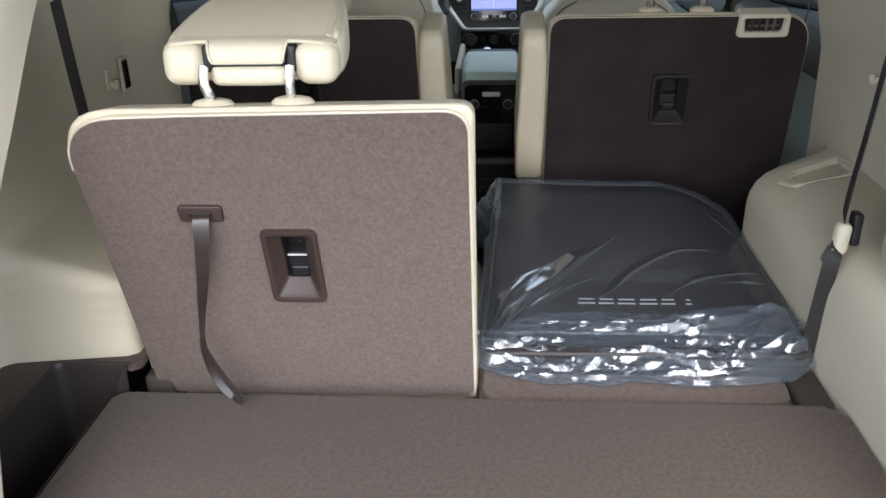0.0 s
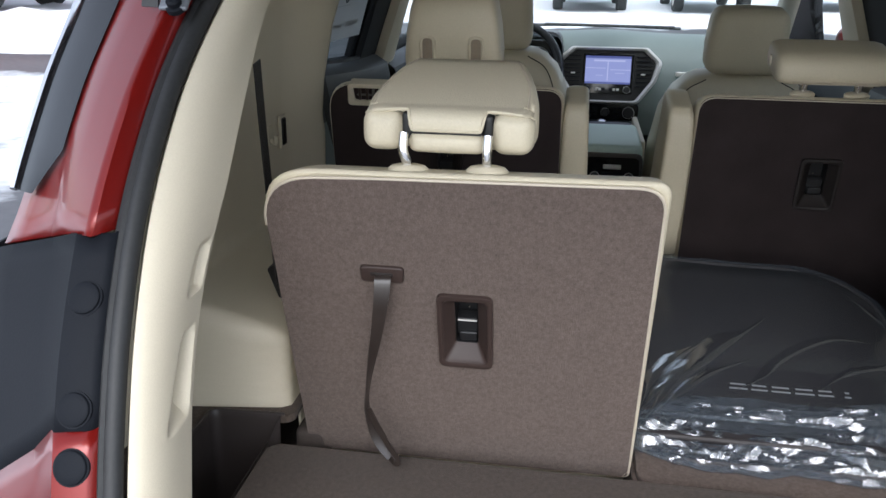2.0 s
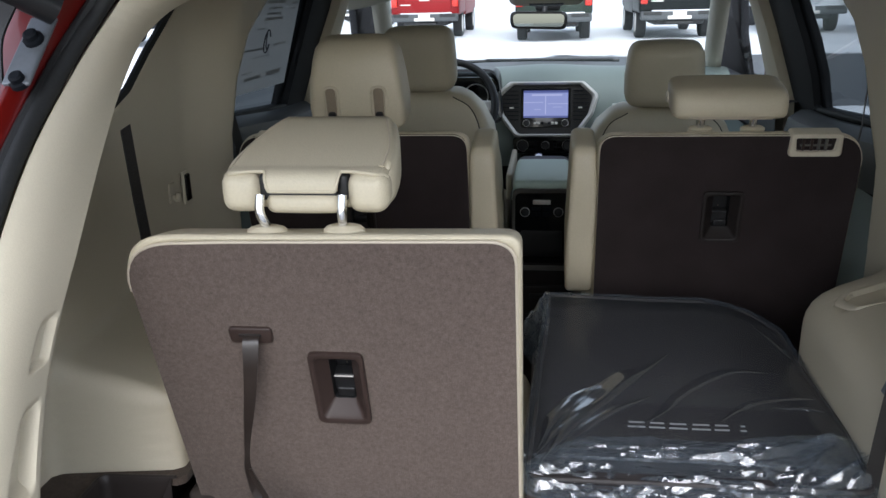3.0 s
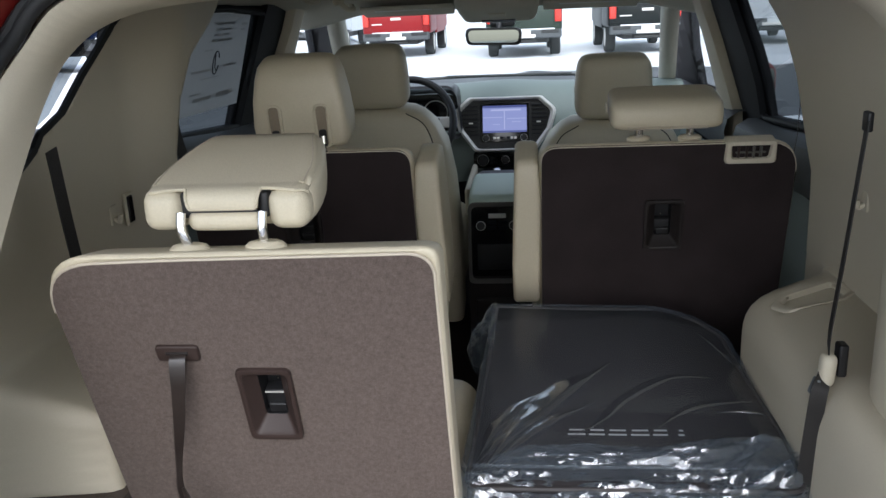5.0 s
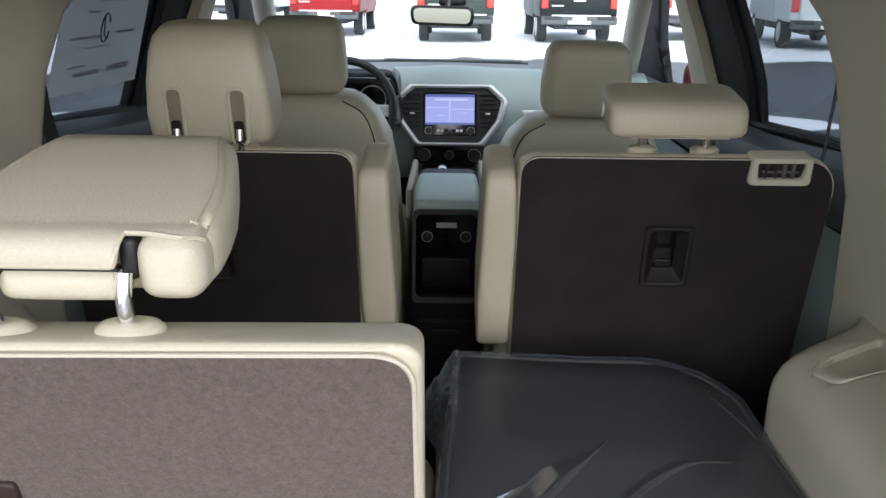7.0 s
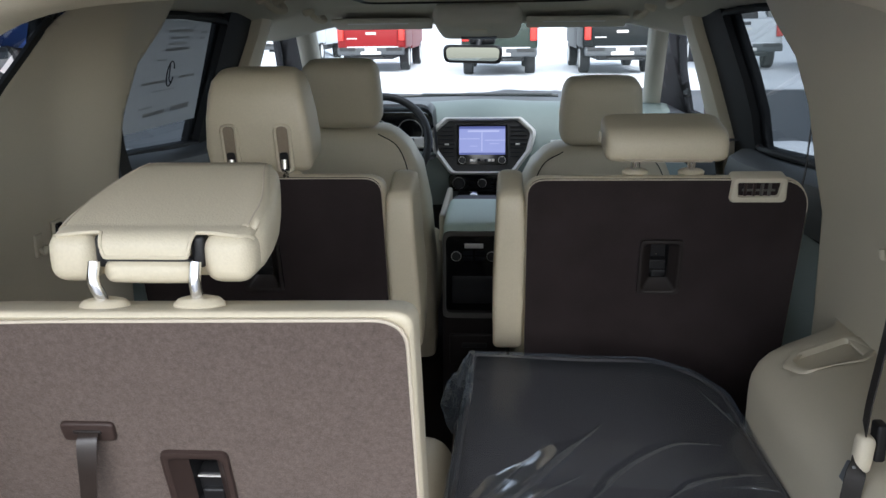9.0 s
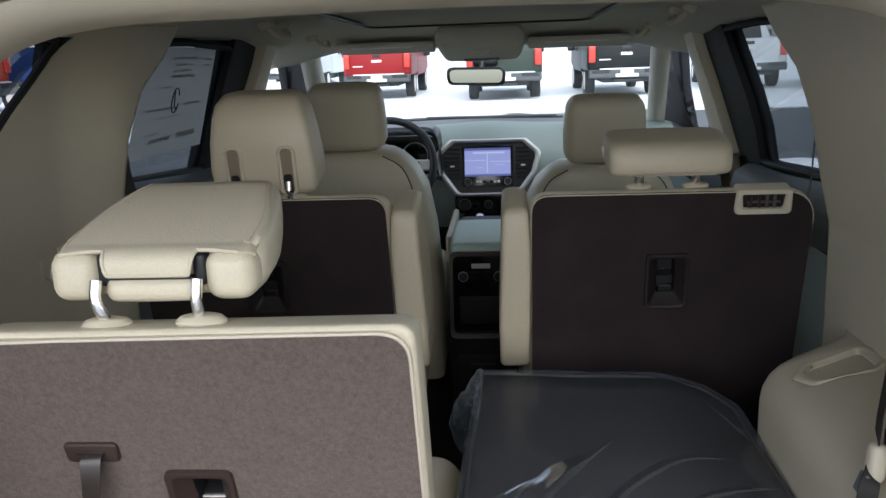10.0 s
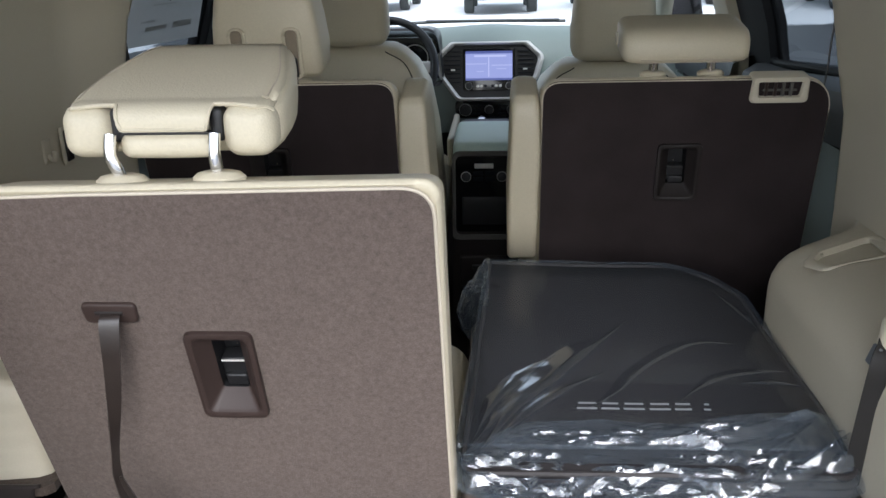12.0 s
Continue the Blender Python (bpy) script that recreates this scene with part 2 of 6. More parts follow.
def rounded(corners, n=6):
    """Outline with rounded corners from (x, z, radius), in order."""
    pts, k = [], len(corners)
    for i in range(k):
        p, a, b = Vector(corners[i][:2]), Vector(corners[i - 1][:2]), Vector(corners[(i + 1) % k][:2])
        r = corners[i][2]
        if r <= 0:
            pts.append(p)
            continue
        u, v = (a - p).normalized(), (b - p).normalized()
        cut = r / math.tan(max(u.angle(v), 0.05) / 2)
        cut = min(cut, 0.49 * (a - p).length, 0.49 * (b - p).length)
        s, e = p + u * cut, p + v * cut
        for j in range(n + 1):
            t = j / n
            pts.append(s.lerp(p, t).lerp(p.lerp(e, t), t))
    return pts


def slab(pts, y0, y1, bevel=0.0, seg=3):
    """An outline in x and z, extruded from y0 to y1, with both rims rounded."""
    bm = bmesh.new()
    a = [bm.verts.new((p[0], y0, p[1])) for p in pts]
    b = [bm.verts.new((p[0], y1, p[1])) for p in pts]
    k = len(pts)
    fa, fb = bm.faces.new(a), bm.faces.new(b[::-1])
    for i in range(k):
        bm.faces.new((a[i], b[i], b[(i + 1) % k], a[(i + 1) % k]))
    if bevel:
        rim = list({e for f_ in (fa, fb) for e in f_.edges})
        bmesh.ops.bevel(bm, geom=rim, offset=bevel, segments=seg, profile=0.5, affect="EDGES", clamp_overlap=True)
    return bm


def softbox(sx, sy, sz, r, at=(0, 0, 0), k=4, mid=4, puff=0.0, taper=0.0, bm=None, m=None):
    """A box with round edges of radius r, its faces swelling by puff, narrowed in x by taper towards the top."""
    own = bm is None
    bm = bm or bmesh.new()
    h = (sx / 2, sy / 2, sz / 2)
    r = min(r, *[c * 0.999 for c in h])
    axes = []
    for c in h:
        edge = [-c + r * (1 - math.cos(math.pi / 2 * i / k)) for i in range(k)]
        core = [-(c - r) + 2 * (c - r) * i / mid for i in range(mid + 1)]
        axes.append(edge + core + [-e for e in edge[::-1]])
    n = len(axes[0])
    made = {}

    def vert(i, j, l):
        if (i, j, l) not in made:
            p = Vector((axes[0][i], axes[1][j], axes[2][l]))
            inner = Vector([max(-(c - r), min(c - r, v)) for v, c in zip(p, h)])
            d = p - inner
            if d.length > 1e-9:
                p = inner + d.normalized() * r
            if puff:
                q = [1 - (v / c) ** 2 for v, c in zip(p, h)]
                for ax in range(3):
                    o1, o2 = [a_ for a_ in range(3) if a_ != ax]
                    p[ax] += puff * (p[ax] / h[ax]) * max(0, q[o1]) * max(0, q[o2])
            p.x *= 1 - taper * (p.z / h[2] * 0.5 + 0.5)
            p += Vector(at)
            made[(i, j, l)] = bm.verts.new(m @ p if m is not None else p)
        return made[(i, j, l)]

    for i in range(n - 1):
        for j in range(n - 1):
            for l in (0, n - 1):
                bm.faces.new((vert(i, j, l), vert(i + 1, j, l), vert(i + 1, j + 1, l), vert(i, j + 1, l)))
                bm.faces.new((vert(i, l, j), vert(i + 1, l, j), vert(i + 1, l, j + 1), vert(i, l, j + 1)))
                bm.faces.new((vert(l, i, j), vert(l, i + 1, j), vert(l, i + 1, j + 1), vert(l, i, j + 1)))
    return bm


def spline(pts, per=6, closed=False):
    """A smooth line through the points."""
    pts = [Vector(p) for p in pts]
    out, k = [], len(pts)
    for i in range(k if closed else k - 1):
        p1, p2 = pts[i], pts[(i + 1) % k]
        p0 = pts[i - 1] if closed or i else p1 * 2 - p2
        p3 = pts[(i + 2) % k] if closed or i + 2 < k else p2 * 2 - p1
        for j in range(per):
            t = j / per
            out.append(0.5 * (2 * p1 + (p2 - p0) * t + (2 * p0 - 5 * p1 + 4 * p2 - p3) * t * t + (3 * p1 - p0 - 3 * p2 + p3) * t**3))
    if not closed:
        out.append(pts[-1])
    return out


def loft(rows, bm=None, closed_ring=False, caps=False):
    """Quads between rows of points."""
    bm = bm or bmesh.new()
    vs = [[bm.verts.new(p) for p in row] for row in rows]
    for a, b in zip(vs, vs[1:]):
        k = len(a)
        for i in range(k if closed_ring else k - 1):
            bm.faces.new((a[i], a[(i + 1) % k], b[(i + 1) % k], b[i]))
    if caps:
        bm.faces.new(vs[0][::-1])
        bm.faces.new(vs[-1])
    return bm


def tube(path, radius, n=8, bm=None, flat=None, up=(0, 0, 1), closed=False):
    """A round bar along a path, or a flat one with flat = (half width, half thickness)."""
    path = [Vector(p) for p in path]
    rows, k = [], len(path)
    for i, p in enumerate(path):
        d = (path[(i + 1) % k] if closed or i + 1 < k else p) - (path[i - 1] if closed or i else p)
        d.normalize()
        side = d.cross(Vector(up))
        if side.length < 1e-4:
            side = d.cross(Vector((0, 1, 0)))
        side.normalize()
        top = side.cross(d)
        if flat:
            a, b = flat
            ring = [(-a, -b), (a, -b), (a, b), (-a, b)]
        else:
            r = radius[i] if isinstance(radius, (list, tuple)) else radius
            ring = [(r * math.cos(2 * math.pi * j / n), r * math.sin(2 * math.pi * j / n)) for j in range(n)]
        rows.append([p + side * u + top * v for u, v in ring])
    if closed:
        rows.append(rows[0])
    return loft(rows, bm, True, not closed)


def lathe(profile, n=24, axis="z"):
    """A turned solid from (radius, height)."""
    rows = []
    for r, h in profile:
        ring = []
        for j in range(n):
            a = 2 * math.pi * j / n
            c, s = r * math.cos(a), r * math.sin(a)
            ring.append({"z": (c, s, h), "y": (c, h, s), "x": (h, c, s)}[axis])
        rows.append(ring)
    return loft(rows, None, True, True)


def join(*bms):
    """One bmesh from several."""
    base = bms[0]
    for other in bms[1:]:
        me = bpy.data.meshes.new("tmp")
        other.to_mesh(me)
        other.free()
        base.from_mesh(me)
        bpy.data.meshes.remove(me)
    return base


def step(a, b, v):
    t = max(0.0, min(1.0, (v - a) / (b - a)))
    return t * t * (3 - 2 * t)


def inside(p, poly):
    hit, k = False, len(poly)
    for i in range(k):
        (x1, y1), (x2, y2) = poly[i - 1], poly[i]
        if (y1 > p[1]) != (y2 > p[1]) and p[0] < (x2 - x1) * (p[1] - y1) / (y2 - y1) + x1:
            hit = not hit
    return hit


def sheet(outer, holes, gap, shape, skip=None):
    """A panel over a flat outline with holes, meshed at the given gap; shape turns each flat point into a place."""
    from mathutils import geometry
    pts, edges = [], []
    for ring in (outer, *holes):
        fine = []
        for i in range(len(ring)):
            a, b = Vector(ring[i]), Vector(ring[(i + 1) % len(ring)])
            k = max(1, int((b - a).length / gap))
            fine += [a.lerp(b, j / k) for j in range(k)]
        s = len(pts)
        pts += fine
        edges += [(s + i, s + (i + 1) % len(fine)) for i in range(len(fine))]
    u0, u1 = min(p[0] for p in outer), max(p[0] for p in outer)
    v0, v1 = min(p[1] for p in outer), max(p[1] for p in outer)
    for i in range(1, int((u1 - u0) / gap)):
        for j in range(1, int((v1 - v0) / gap)):
            p = (u0 + i * gap + 0.25 * gap * (j % 2), v0 + j * gap)
            if inside(p, outer) and not any(inside(p, h) for h in holes):
                pts.append(Vector(p))
    vs, _, fs, *_ = geometry.delaunay_2d_cdt([Vector(p) for p in pts], edges, [], 0, 1e-5)
    bm = bmesh.new()
    made = [bm.verts.new(shape(*v)) for v in vs]
    for f_ in fs:
        c = sum((vs[i] for i in f_), Vector((0, 0))) / len(f_)
        if inside(c, outer) and not any(inside(c, h) for h in holes) and not (skip and skip(shape(*c))):
            bm.faces.new([made[i] for i in f_])
    bmesh.ops.recalc_face_normals(bm, faces=bm.faces)
    for v in [v for v in bm.verts if not v.link_faces]:
        bm.verts.remove(v)
    return bm


# ---- ground and the lot outside ----
def ground_height(x, y):
    rough = noise.noise((x * 1.4, y * 1.4, 0))
    bank = 0.14 * step(19.0, 20.4, y + 0.35 * math.sin(x * 0.9) + 0.25 * math.sin(x * 2.3 + 1)) * (1 - step(60, 90, y))
    left = 0.50 * step(6.7, 7.7, -x + 0.3 * math.sin(y * 1.3)) * step(11.3, 13.0, y) * (1 - step(60, 90, y))
    verge = 0.12 * step(2.6, 3.0, x + 0.2 * math.sin(y * 1.7)) * (1 - step(4.2, 4.8, x)) * step(9.5, 9.9, y) * (1 - step(10.3, 10.8, y))
    lift = max(bank, left, verge)
    return lift * (1 + 0.3 * rough)


bm = bmesh.new()
gx = [-3000, -400, -120] + [-60 + 1.0 * i for i in range(42)] + [-18 + 0.4 * i for i in range(86)] + [17 + 1.0 * i for i in range(44)] + [120, 400, 3000]
gy = [-3000, -400, -60, -20, -8] + [-4 + 0.4 * i for i in range(100)] + [36.5 + 1.5 * i for i in range(40)] + [150, 400, 4000]
rows = [[bm.verts.new((x, y, ground_height(x, y))) for x in gx] for y in gy]
for a, b in zip(rows, rows[1:]):
    for i in range(len(a) - 1):
        bm.faces.new((a[i], a[i + 1], b[i + 1], b[i]))
ground = tagged(part("ground", bm, GROUND), "wet grey asphalt car lot edged with trodden snow", "ground", kind="structure")


# ---- tailgate opening: trim, seal and bodywork ----
# (outer x, y, z at the seal; inner x, y, z at the edge towards the cabin), from the sill up to the middle of the header
OPENING = [
    ((0.515, 0.585, 0.60), (0.482, 0.68, 0.60)),
    ((0.517, 0.605, 0.85), (0.494, 0.70, 0.85)),
    ((0.522, 0.650, 1.00), (0.504, 0.75, 1.00)),
    ((0.530, 0.690, 1.10), (0.514, 0.795, 1.10)),
    ((0.540, 0.745, 1.20), (0.517, 0.85, 1.20)),
    ((0.549, 0.820, 1.30), (0.513, 0.925, 1.30)),
    ((0.553, 0.920, 1.40), (0.520, 1.025, 1.40)),
    ((0.548, 1.020, 1.48), (0.525, 1.105, 1.47)),
    ((0.530, 1.085, 1.54), (0.515, 1.165, 1.525)),
    ((0.490, 1.112, 1.59), (0.465, 1.195, 1.565)),
    ((0.400, 1.125, 1.617), (0.370, 1.208, 1.585)),
    ((0.200, 1.130, 1.626), (0.190, 1.212, 1.590)),
]
OUTER_L = spline([(-o[0], o[1], o[2]) for o, i in OPENING] + [(0, 1.131, 1.628)] + [o for o, i in OPENING[::-1]], 5)
INNER_L = spline([(-i[0], i[1], i[2]) for o, i in OPENING] + [(0, 1.213, 1.592)] + [i for o, i in OPENING[::-1]], 5)
N_OPEN = len(OUTER_L)


def outward(i):
    """Across the opening, away from its middle."""
    p = OUTER_L[i]
    d = (OUTER_L[min(i + 1, N_OPEN - 1)] - OUTER_L[max(i - 1, 0)]).normalized()
    n_ = d.cross(Vector((0, 1, 0)))
    n_.normalize()
    return n_ if n_.dot(p - Vector((0, p.y, 1.1))) > 0 else -n_


OUTW = [outward(i) for i in range(N_OPEN)]


def dent(z, t, side):
    """Depth of the grips and pockets moulded into the pillar trim."""
    if not side:
        return 0.0
    pocket = step(1.080, 1.098, z) * (1 - step(1.150, 1.172, z)) * step(0.40 + 2.2 * (z - 1.09), 0.55 + 2.2 * (z - 1.09), t) * (1 - step(0.86, 0.90, t))
    grip = step(1.198, 1.206, z) * (1 - step(1.236, 1.248, z)) * step(0.58 + 1.5 * (z - 1.2), 0.70 + 1.5 * (z - 1.2), t)
    return (0.018 * pocket + 0.009 * grip) * (1 - step(0.88, 0.95, t))


def trim_strip(a, b, side):
    rows = []
    ts = [0.0, 0.03, 0.08] + [0.12 + 0.0295 * j for j in range(28)] + [0.95, 0.98, 1.0]
    fine = 10 if side else 4
    for k_ in range((b - a) * fine + 1):
        i, u = a + k_ // fine, (k_ % fine) / fine
        j = min(i + 1, N_OPEN - 1)
        o, e, w = OUTER_L[i].lerp(OUTER_L[j], u), INNER_L[i].lerp(INNER_L[j], u), OUTW[i].lerp(OUTW[j], u)
        row = [o + w * 0.012 + Vector((0, 0.02, 0))]
        for t in ts:
            lift = 0.013 * math.sin(math.pi * t**0.62)
            p = o.lerp(e, t) - w * lift
            row.append(p + w * dent(p.z, t, side))
        row += [e + w * 0.004 + Vector((0, 0.008, 0)), e + w * 0.03 + Vector((0, 0.03, 0)), e + w * 0.10 + Vector((0, 0.08, 0))]
        rows.append(row)
    return loft(rows)


a1 = 9 * 5 + 2
tagged(part("trim_left_rear_pillar", trim_strip(0, a1, 1), TRIM), "smooth beige plastic rear pillar trim with moulded grips beside the tailgate", "pillar trim", kind="structure")
header = tagged(part("trim_tailgate_header", trim_strip(a1, N_OPEN - 1 - a1, 0), TRIM), "beige plastic header trim over the tailgate opening", "header trim", kind="structure")
tagged(part("trim_right_rear_pillar", trim_strip(N_OPEN - 1 - a1, N_OPEN - 1, 1), TRIM), "smooth beige plastic rear pillar trim with moulded grips beside the tailgate", "pillar trim", kind="structure")

seal = [p + OUTW[i] * 0.014 + Vector((0, -0.004, 0)) for i, p in enumerate(OUTER_L)]
seal_ob = tagged(thing("weatherstrip", "black rubber weatherstrip round the tailgate opening", "weatherstrip"))
part("bulb", tube(seal, 0.0105, 10), RUBBER, seal_ob)
part("lip", tube([p + OUTW[i] * 0.009 + Vector((0, -0.004, 0)) for i, p in enumerate(seal)], 0.008, 8), RUBBER, seal_ob)


# outer body beside the opening
def body_row(i, cols):
    o, w = OUTER_L[i], OUTW[i]
    low = 1 - 0.6 * max(0.0, w.z) ** 2
    cols = [(u if u < 0.05 else 0.05 + (u - 0.05) * low, v) for u, v in cols]
    wide = 1 + 0.16 * (1 - step(1.27, 1.33, o.z))
    return [o + w * (u if u < 0.15 else 0.15 + (u - 0.15) * wide + 0.1 * (wide - 1)) + Vector((0, v, -(0.9 - 0.6 * step(1.12, 1.27, o.z)) * max(0.0, u - 0.067) * (1 - step(1.28, 1.36, o.z)))) for u, v in cols]


BODY_COLS = [(0.03, 0.03), (0.03, -0.006), (0.033, -0.016), (0.043, -0.032), (0.047, -0.033), (0.052, -0.030), (0.095, 0.003), (0.125, 0.022), (0.128, 0.026), (0.16, 0.042), (0.192, 0.062), (0.205, 0.10), (0.215, 0.22), (0.225, 0.45)]
CLAD_COLS = [(0.024, 0.03), (0.024, -0.012), (0.026, -0.020), (0.030, -0.0235), (0.058, -0.026), (0.062, -0.026), (0.067, -0.021), (0.11, 0.005), (0.16, 0.030), (0.205, 0.055), (0.228, 0.095), (0.238, 0.22), (0.245, 0.45)]
suv = thing("suv_body", "dark red painted rear body of a parked SUV", "car")
k_red = 24
k_low = 16


def body_strip(a, b, cols):
    return loft([body_row(i, cols) for i in range(a, b + 1)])


for side in (0, 1):
    rng = (lambda a, b: (a, b)) if side == 0 else (lambda a, b: (N_OPEN - 1 - b, N_OPEN - 1 - a))
    q = part("quarter_panel", body_strip(*rng(k_red, N_OPEN // 2), BODY_COLS), RED, suv)
    lo = part("lower_panel", body_strip(*rng(0, k_low), CLAD_COLS), RED, suv)
    cl = part("lamp_cladding", body_strip(*rng(k_low, k_red), CLAD_COLS), CLAD, suv, "charcoal plastic cladding under the tail lamp")
    for ob in (q, lo, cl):
        s_ = ob.modifiers.new("thickness", "SOLIDIFY")
        s_.thickness, s_.offset = 0.004, 0.0
    for k_ in (14.5, 16.9, 21.4):
        i = int(k_) if side == 0 else N_OPEN - 2 - int(k_)
        o, w = OUTER_L[i].lerp(OUTER_L[i + 1], k_ % 1 if side == 0 else 1 - k_ % 1), OUTW[i]
        c = o + w * 0.0435 + Vector((0, -0.0245, 0))
        seat = min((p for ob in (lo, cl) for p in ob.data.polygons), key=lambda p: (p.center - c).length)
        face = seat.normal * (-1 if seat.normal.y > 0 else 1)
        c += face * (0.002 - (c - seat.center).dot(face))
        stop = lathe([(0.0, -0.004), (0.0180, -0.004), (0.0180, 0.0008), (0.0163, 0.0008), (0.0158, 0.0032), (0.0145, 0.0042), (0.008, 0.0050), (0.0, 0.0052)], 24)
        part("bump_stop", stop, CLAD, suv, "round black rubber bump stop", Matrix.Translation(c) @ face.to_track_quat("Z", "X").to_matrix().to_4x4())
    sgn = -1 if side == 0 else 1
    # quarter glass wrapping the corner, with a bright strip along its edge
    wrap = []
    for i in range(25, 56):
        j = i if side == 0 else N_OPEN - 1 - i
        o, w = OUTER_L[j], OUTW[j]
        close = 0.035 * (1 - step(25, 27, i))
        wrap.append([o + w * (u + 0.003) + Vector((0, v - 0.004, 0)) for u, v in ((0.128 + close, 0.024 + 0.6 * close), (0.155 + 0.3 * close, 0.038 + 0.2 * close), (0.178, 0.052), (0.196, 0.064))])
    part("wrap_glass", loft(wrap), GLOSS_BLACK, suv, "black glossy wraparound quarter glass")
    part("chrome_strip", tube([r[3] + Vector((sgn * 0.003, 0, 0)) for r in wrap], 0.005, 6), CHROME, suv, "chrome strip along the quarter glass")
# hinge bracket of the raised tailgate
part("hinge_bracket", softbox(0.034, 0.006, 0.105, 0.003), STEEL, suv, "grey steel hinge bracket of the raised tailgate", pose(-0.582, 1.006, 1.515, -48, 0, 0))
for y, z in ((0.972, 1.484), (1.012, 1.528)):
    part("hinge_bolt", lathe([(0, 0.004), (0.012, 0.004), (0.012, -0.002), (0.0085, -0.003), (0.0085, -0.009), (0.006, -0.011), (0, -0.011)], 12, "y"), CLAD, suv, "dark hinge bolt", pose(-0.580, y, z, -48, 0, 0))
part("hinge_arm", tube(spline([(-0.655, 0.90, 1.66), (-0.625, 0.955, 1.625), (-0.592, 1.0, 1.588), (-0.560, 1.035, 1.560)], 5), [0.020] * 16, 10), BLACK, suv, "black tailgate hinge arm")
part("hinge_flange", tube(spline([(-0.612, 0.975, 1.482), (-0.610, 0.985, 1.53), (-0.598, 1.0, 1.565), (-0.592, 1.005, 1.575)], 5), 0, flat=(0.010, 0.002), up=(0, 1, 0)), BLACK, suv)


# ---- side walls of the cabin ----
def wall_x(y, z, side):
    """Distance of the moulded side trim from the middle line."""
    rear = 0.55 if side > 0 else 0.60
    x = rear + (0.688 - rear) * step(1.12, 1.48, y)
    x -= 0.17 * max(0.0, z - 1.2) * step(1.15, 1.6, y) + 0.03 * max(0.0, z - 1.2)
    if side < 0:
        wide = 0.655 + 0.058 * step(1.12, 1.40, y) - 0.06 * max(0.0, z - 1.2)
        x = wide + (x - wide) * step(1.64, 1.82, y)
    front = 1 - step(1.63, 1.76, y)
    if side > 0:
        u = max(0.0, min(1.0, (z - 0.905) / 0.120))
        low = max(0.0, 1 - u**4.0) ** 0.37 * front
        x += (0.503 - x) * low
    else:
        x += 0.06 * (1 - step(1.10, 1.32, z)) * (1 - step(1.12, 1.40, y))
        low = (1 - step(0.985, 1.065, z)) * front
        x += (0.735 + (0.540 - 0.735) * step(1.114, 1.152, y) - x) * low
    return x


def crowd(z):
    """Gathers the rows of the side trim where it turns over into the wheel arch ledge."""
    d = z - 1.0249
    return 1.0249 + d**3 / 0.0049 if abs(d) < 0.07 else z


TRAY = [(0.541, 1.578), (0.556, 1.529), (0.655, 1.553), (0.700, 1.602), (0.680, 1.662), (0.563, 1.602)]
QWIN = [(1.25, 1.575), (1.16, 1.46), (1.13, 1.40), (1.15, 1.37), (1.20, 1.365), (1.25, 1.381), (1.302, 1.417), (1.376, 1.472), (1.526, 1.583)]
QWIN_LEFT = [(1.36, 1.592), (1.18, 1.46), (1.15, 1.40), (1.17, 1.365), (1.25, 1.350), (1.345, 1.369), (1.375, 1.390), (1.45, 1.416), (1.53, 1.473), (1.61, 1.523), (1.705, 1.592)]
FRONT_EDGE = [(1.86, 0.55), (1.855, 1.00), (1.865, 1.16), (1.88, 1.28), (1.885, 1.40), (1.93, 1.49), (2.03, 1.555), (2.10, 1.62)]
for side, nm in ((-1, "left"), (1, "right")):
    opening = QWIN_LEFT if side < 0 else QWIN
    outer = ([(0.72, 0.845), (1.19, 0.845), (1.22, 0.62)] if side < 0 else [(0.70, 0.62), (0.74, 0.90)]) + FRONT_EDGE + [(1.24, 1.62), (1.20, 1.535), (1.14, 1.47), (1.055, 1.40), (0.955, 1.30), (0.88, 1.20), (0.82, 1.10)]
    if side < 0:
        outer = [(y - 0.065 * step(1.15, 1.30, z) * step(1.7, 1.8, y), z) for y, z in outer]
    wl = part(f"wall_{nm}", sheet(outer, [opening], 0.0125 if side < 0 else 0.008, lambda y, z, s_=side: Vector((s_ * wall_x(y, z if s_ < 0 else crowd(z), s_), y, z if s_ < 0 else crowd(z))), (lambda p: 0.95 < p.z < 1.0249 and inside((0.622 + (p.x - 0.622) / 0.98, 1.590 + (p.y - 1.590) / 0.98), TRAY)) if side > 0 else None), TRIM, sharp=60)
    tagged(wl, "beige moulded plastic side trim over the wheel arch", "side trim", kind="structure")
    s_ = wl.modifiers.new("thickness", "SOLIDIFY")
    s_.thickness, s_.offset = 0.004, 1.0 if side < 0 else 1.0
    gl = sheet(opening, [], 0.08, lambda y, z, s_=side: Vector((s_ * (wall_x(y, z, s_) + 0.03), y, z)))
    qw = tagged(part(f"window_quarter_{nm}", gl, TINTED), "dark tinted rear quarter window", "window", kind="structure")
    qw.visible_shadow = False
    ring = [Vector((side * (wall_x(y, z, side) + 0.008), y, z)) for y, z in rounded([(y, z, 0.02) for y, z in opening], 4)]
    part("rubber_edge", tube(ring, 0.008, 6, closed=True), RUBBER, qw, "black rubber window edge")


def glass_x(z):
    return 0.815 - 0.30 * max(0.0, z - 1.19)


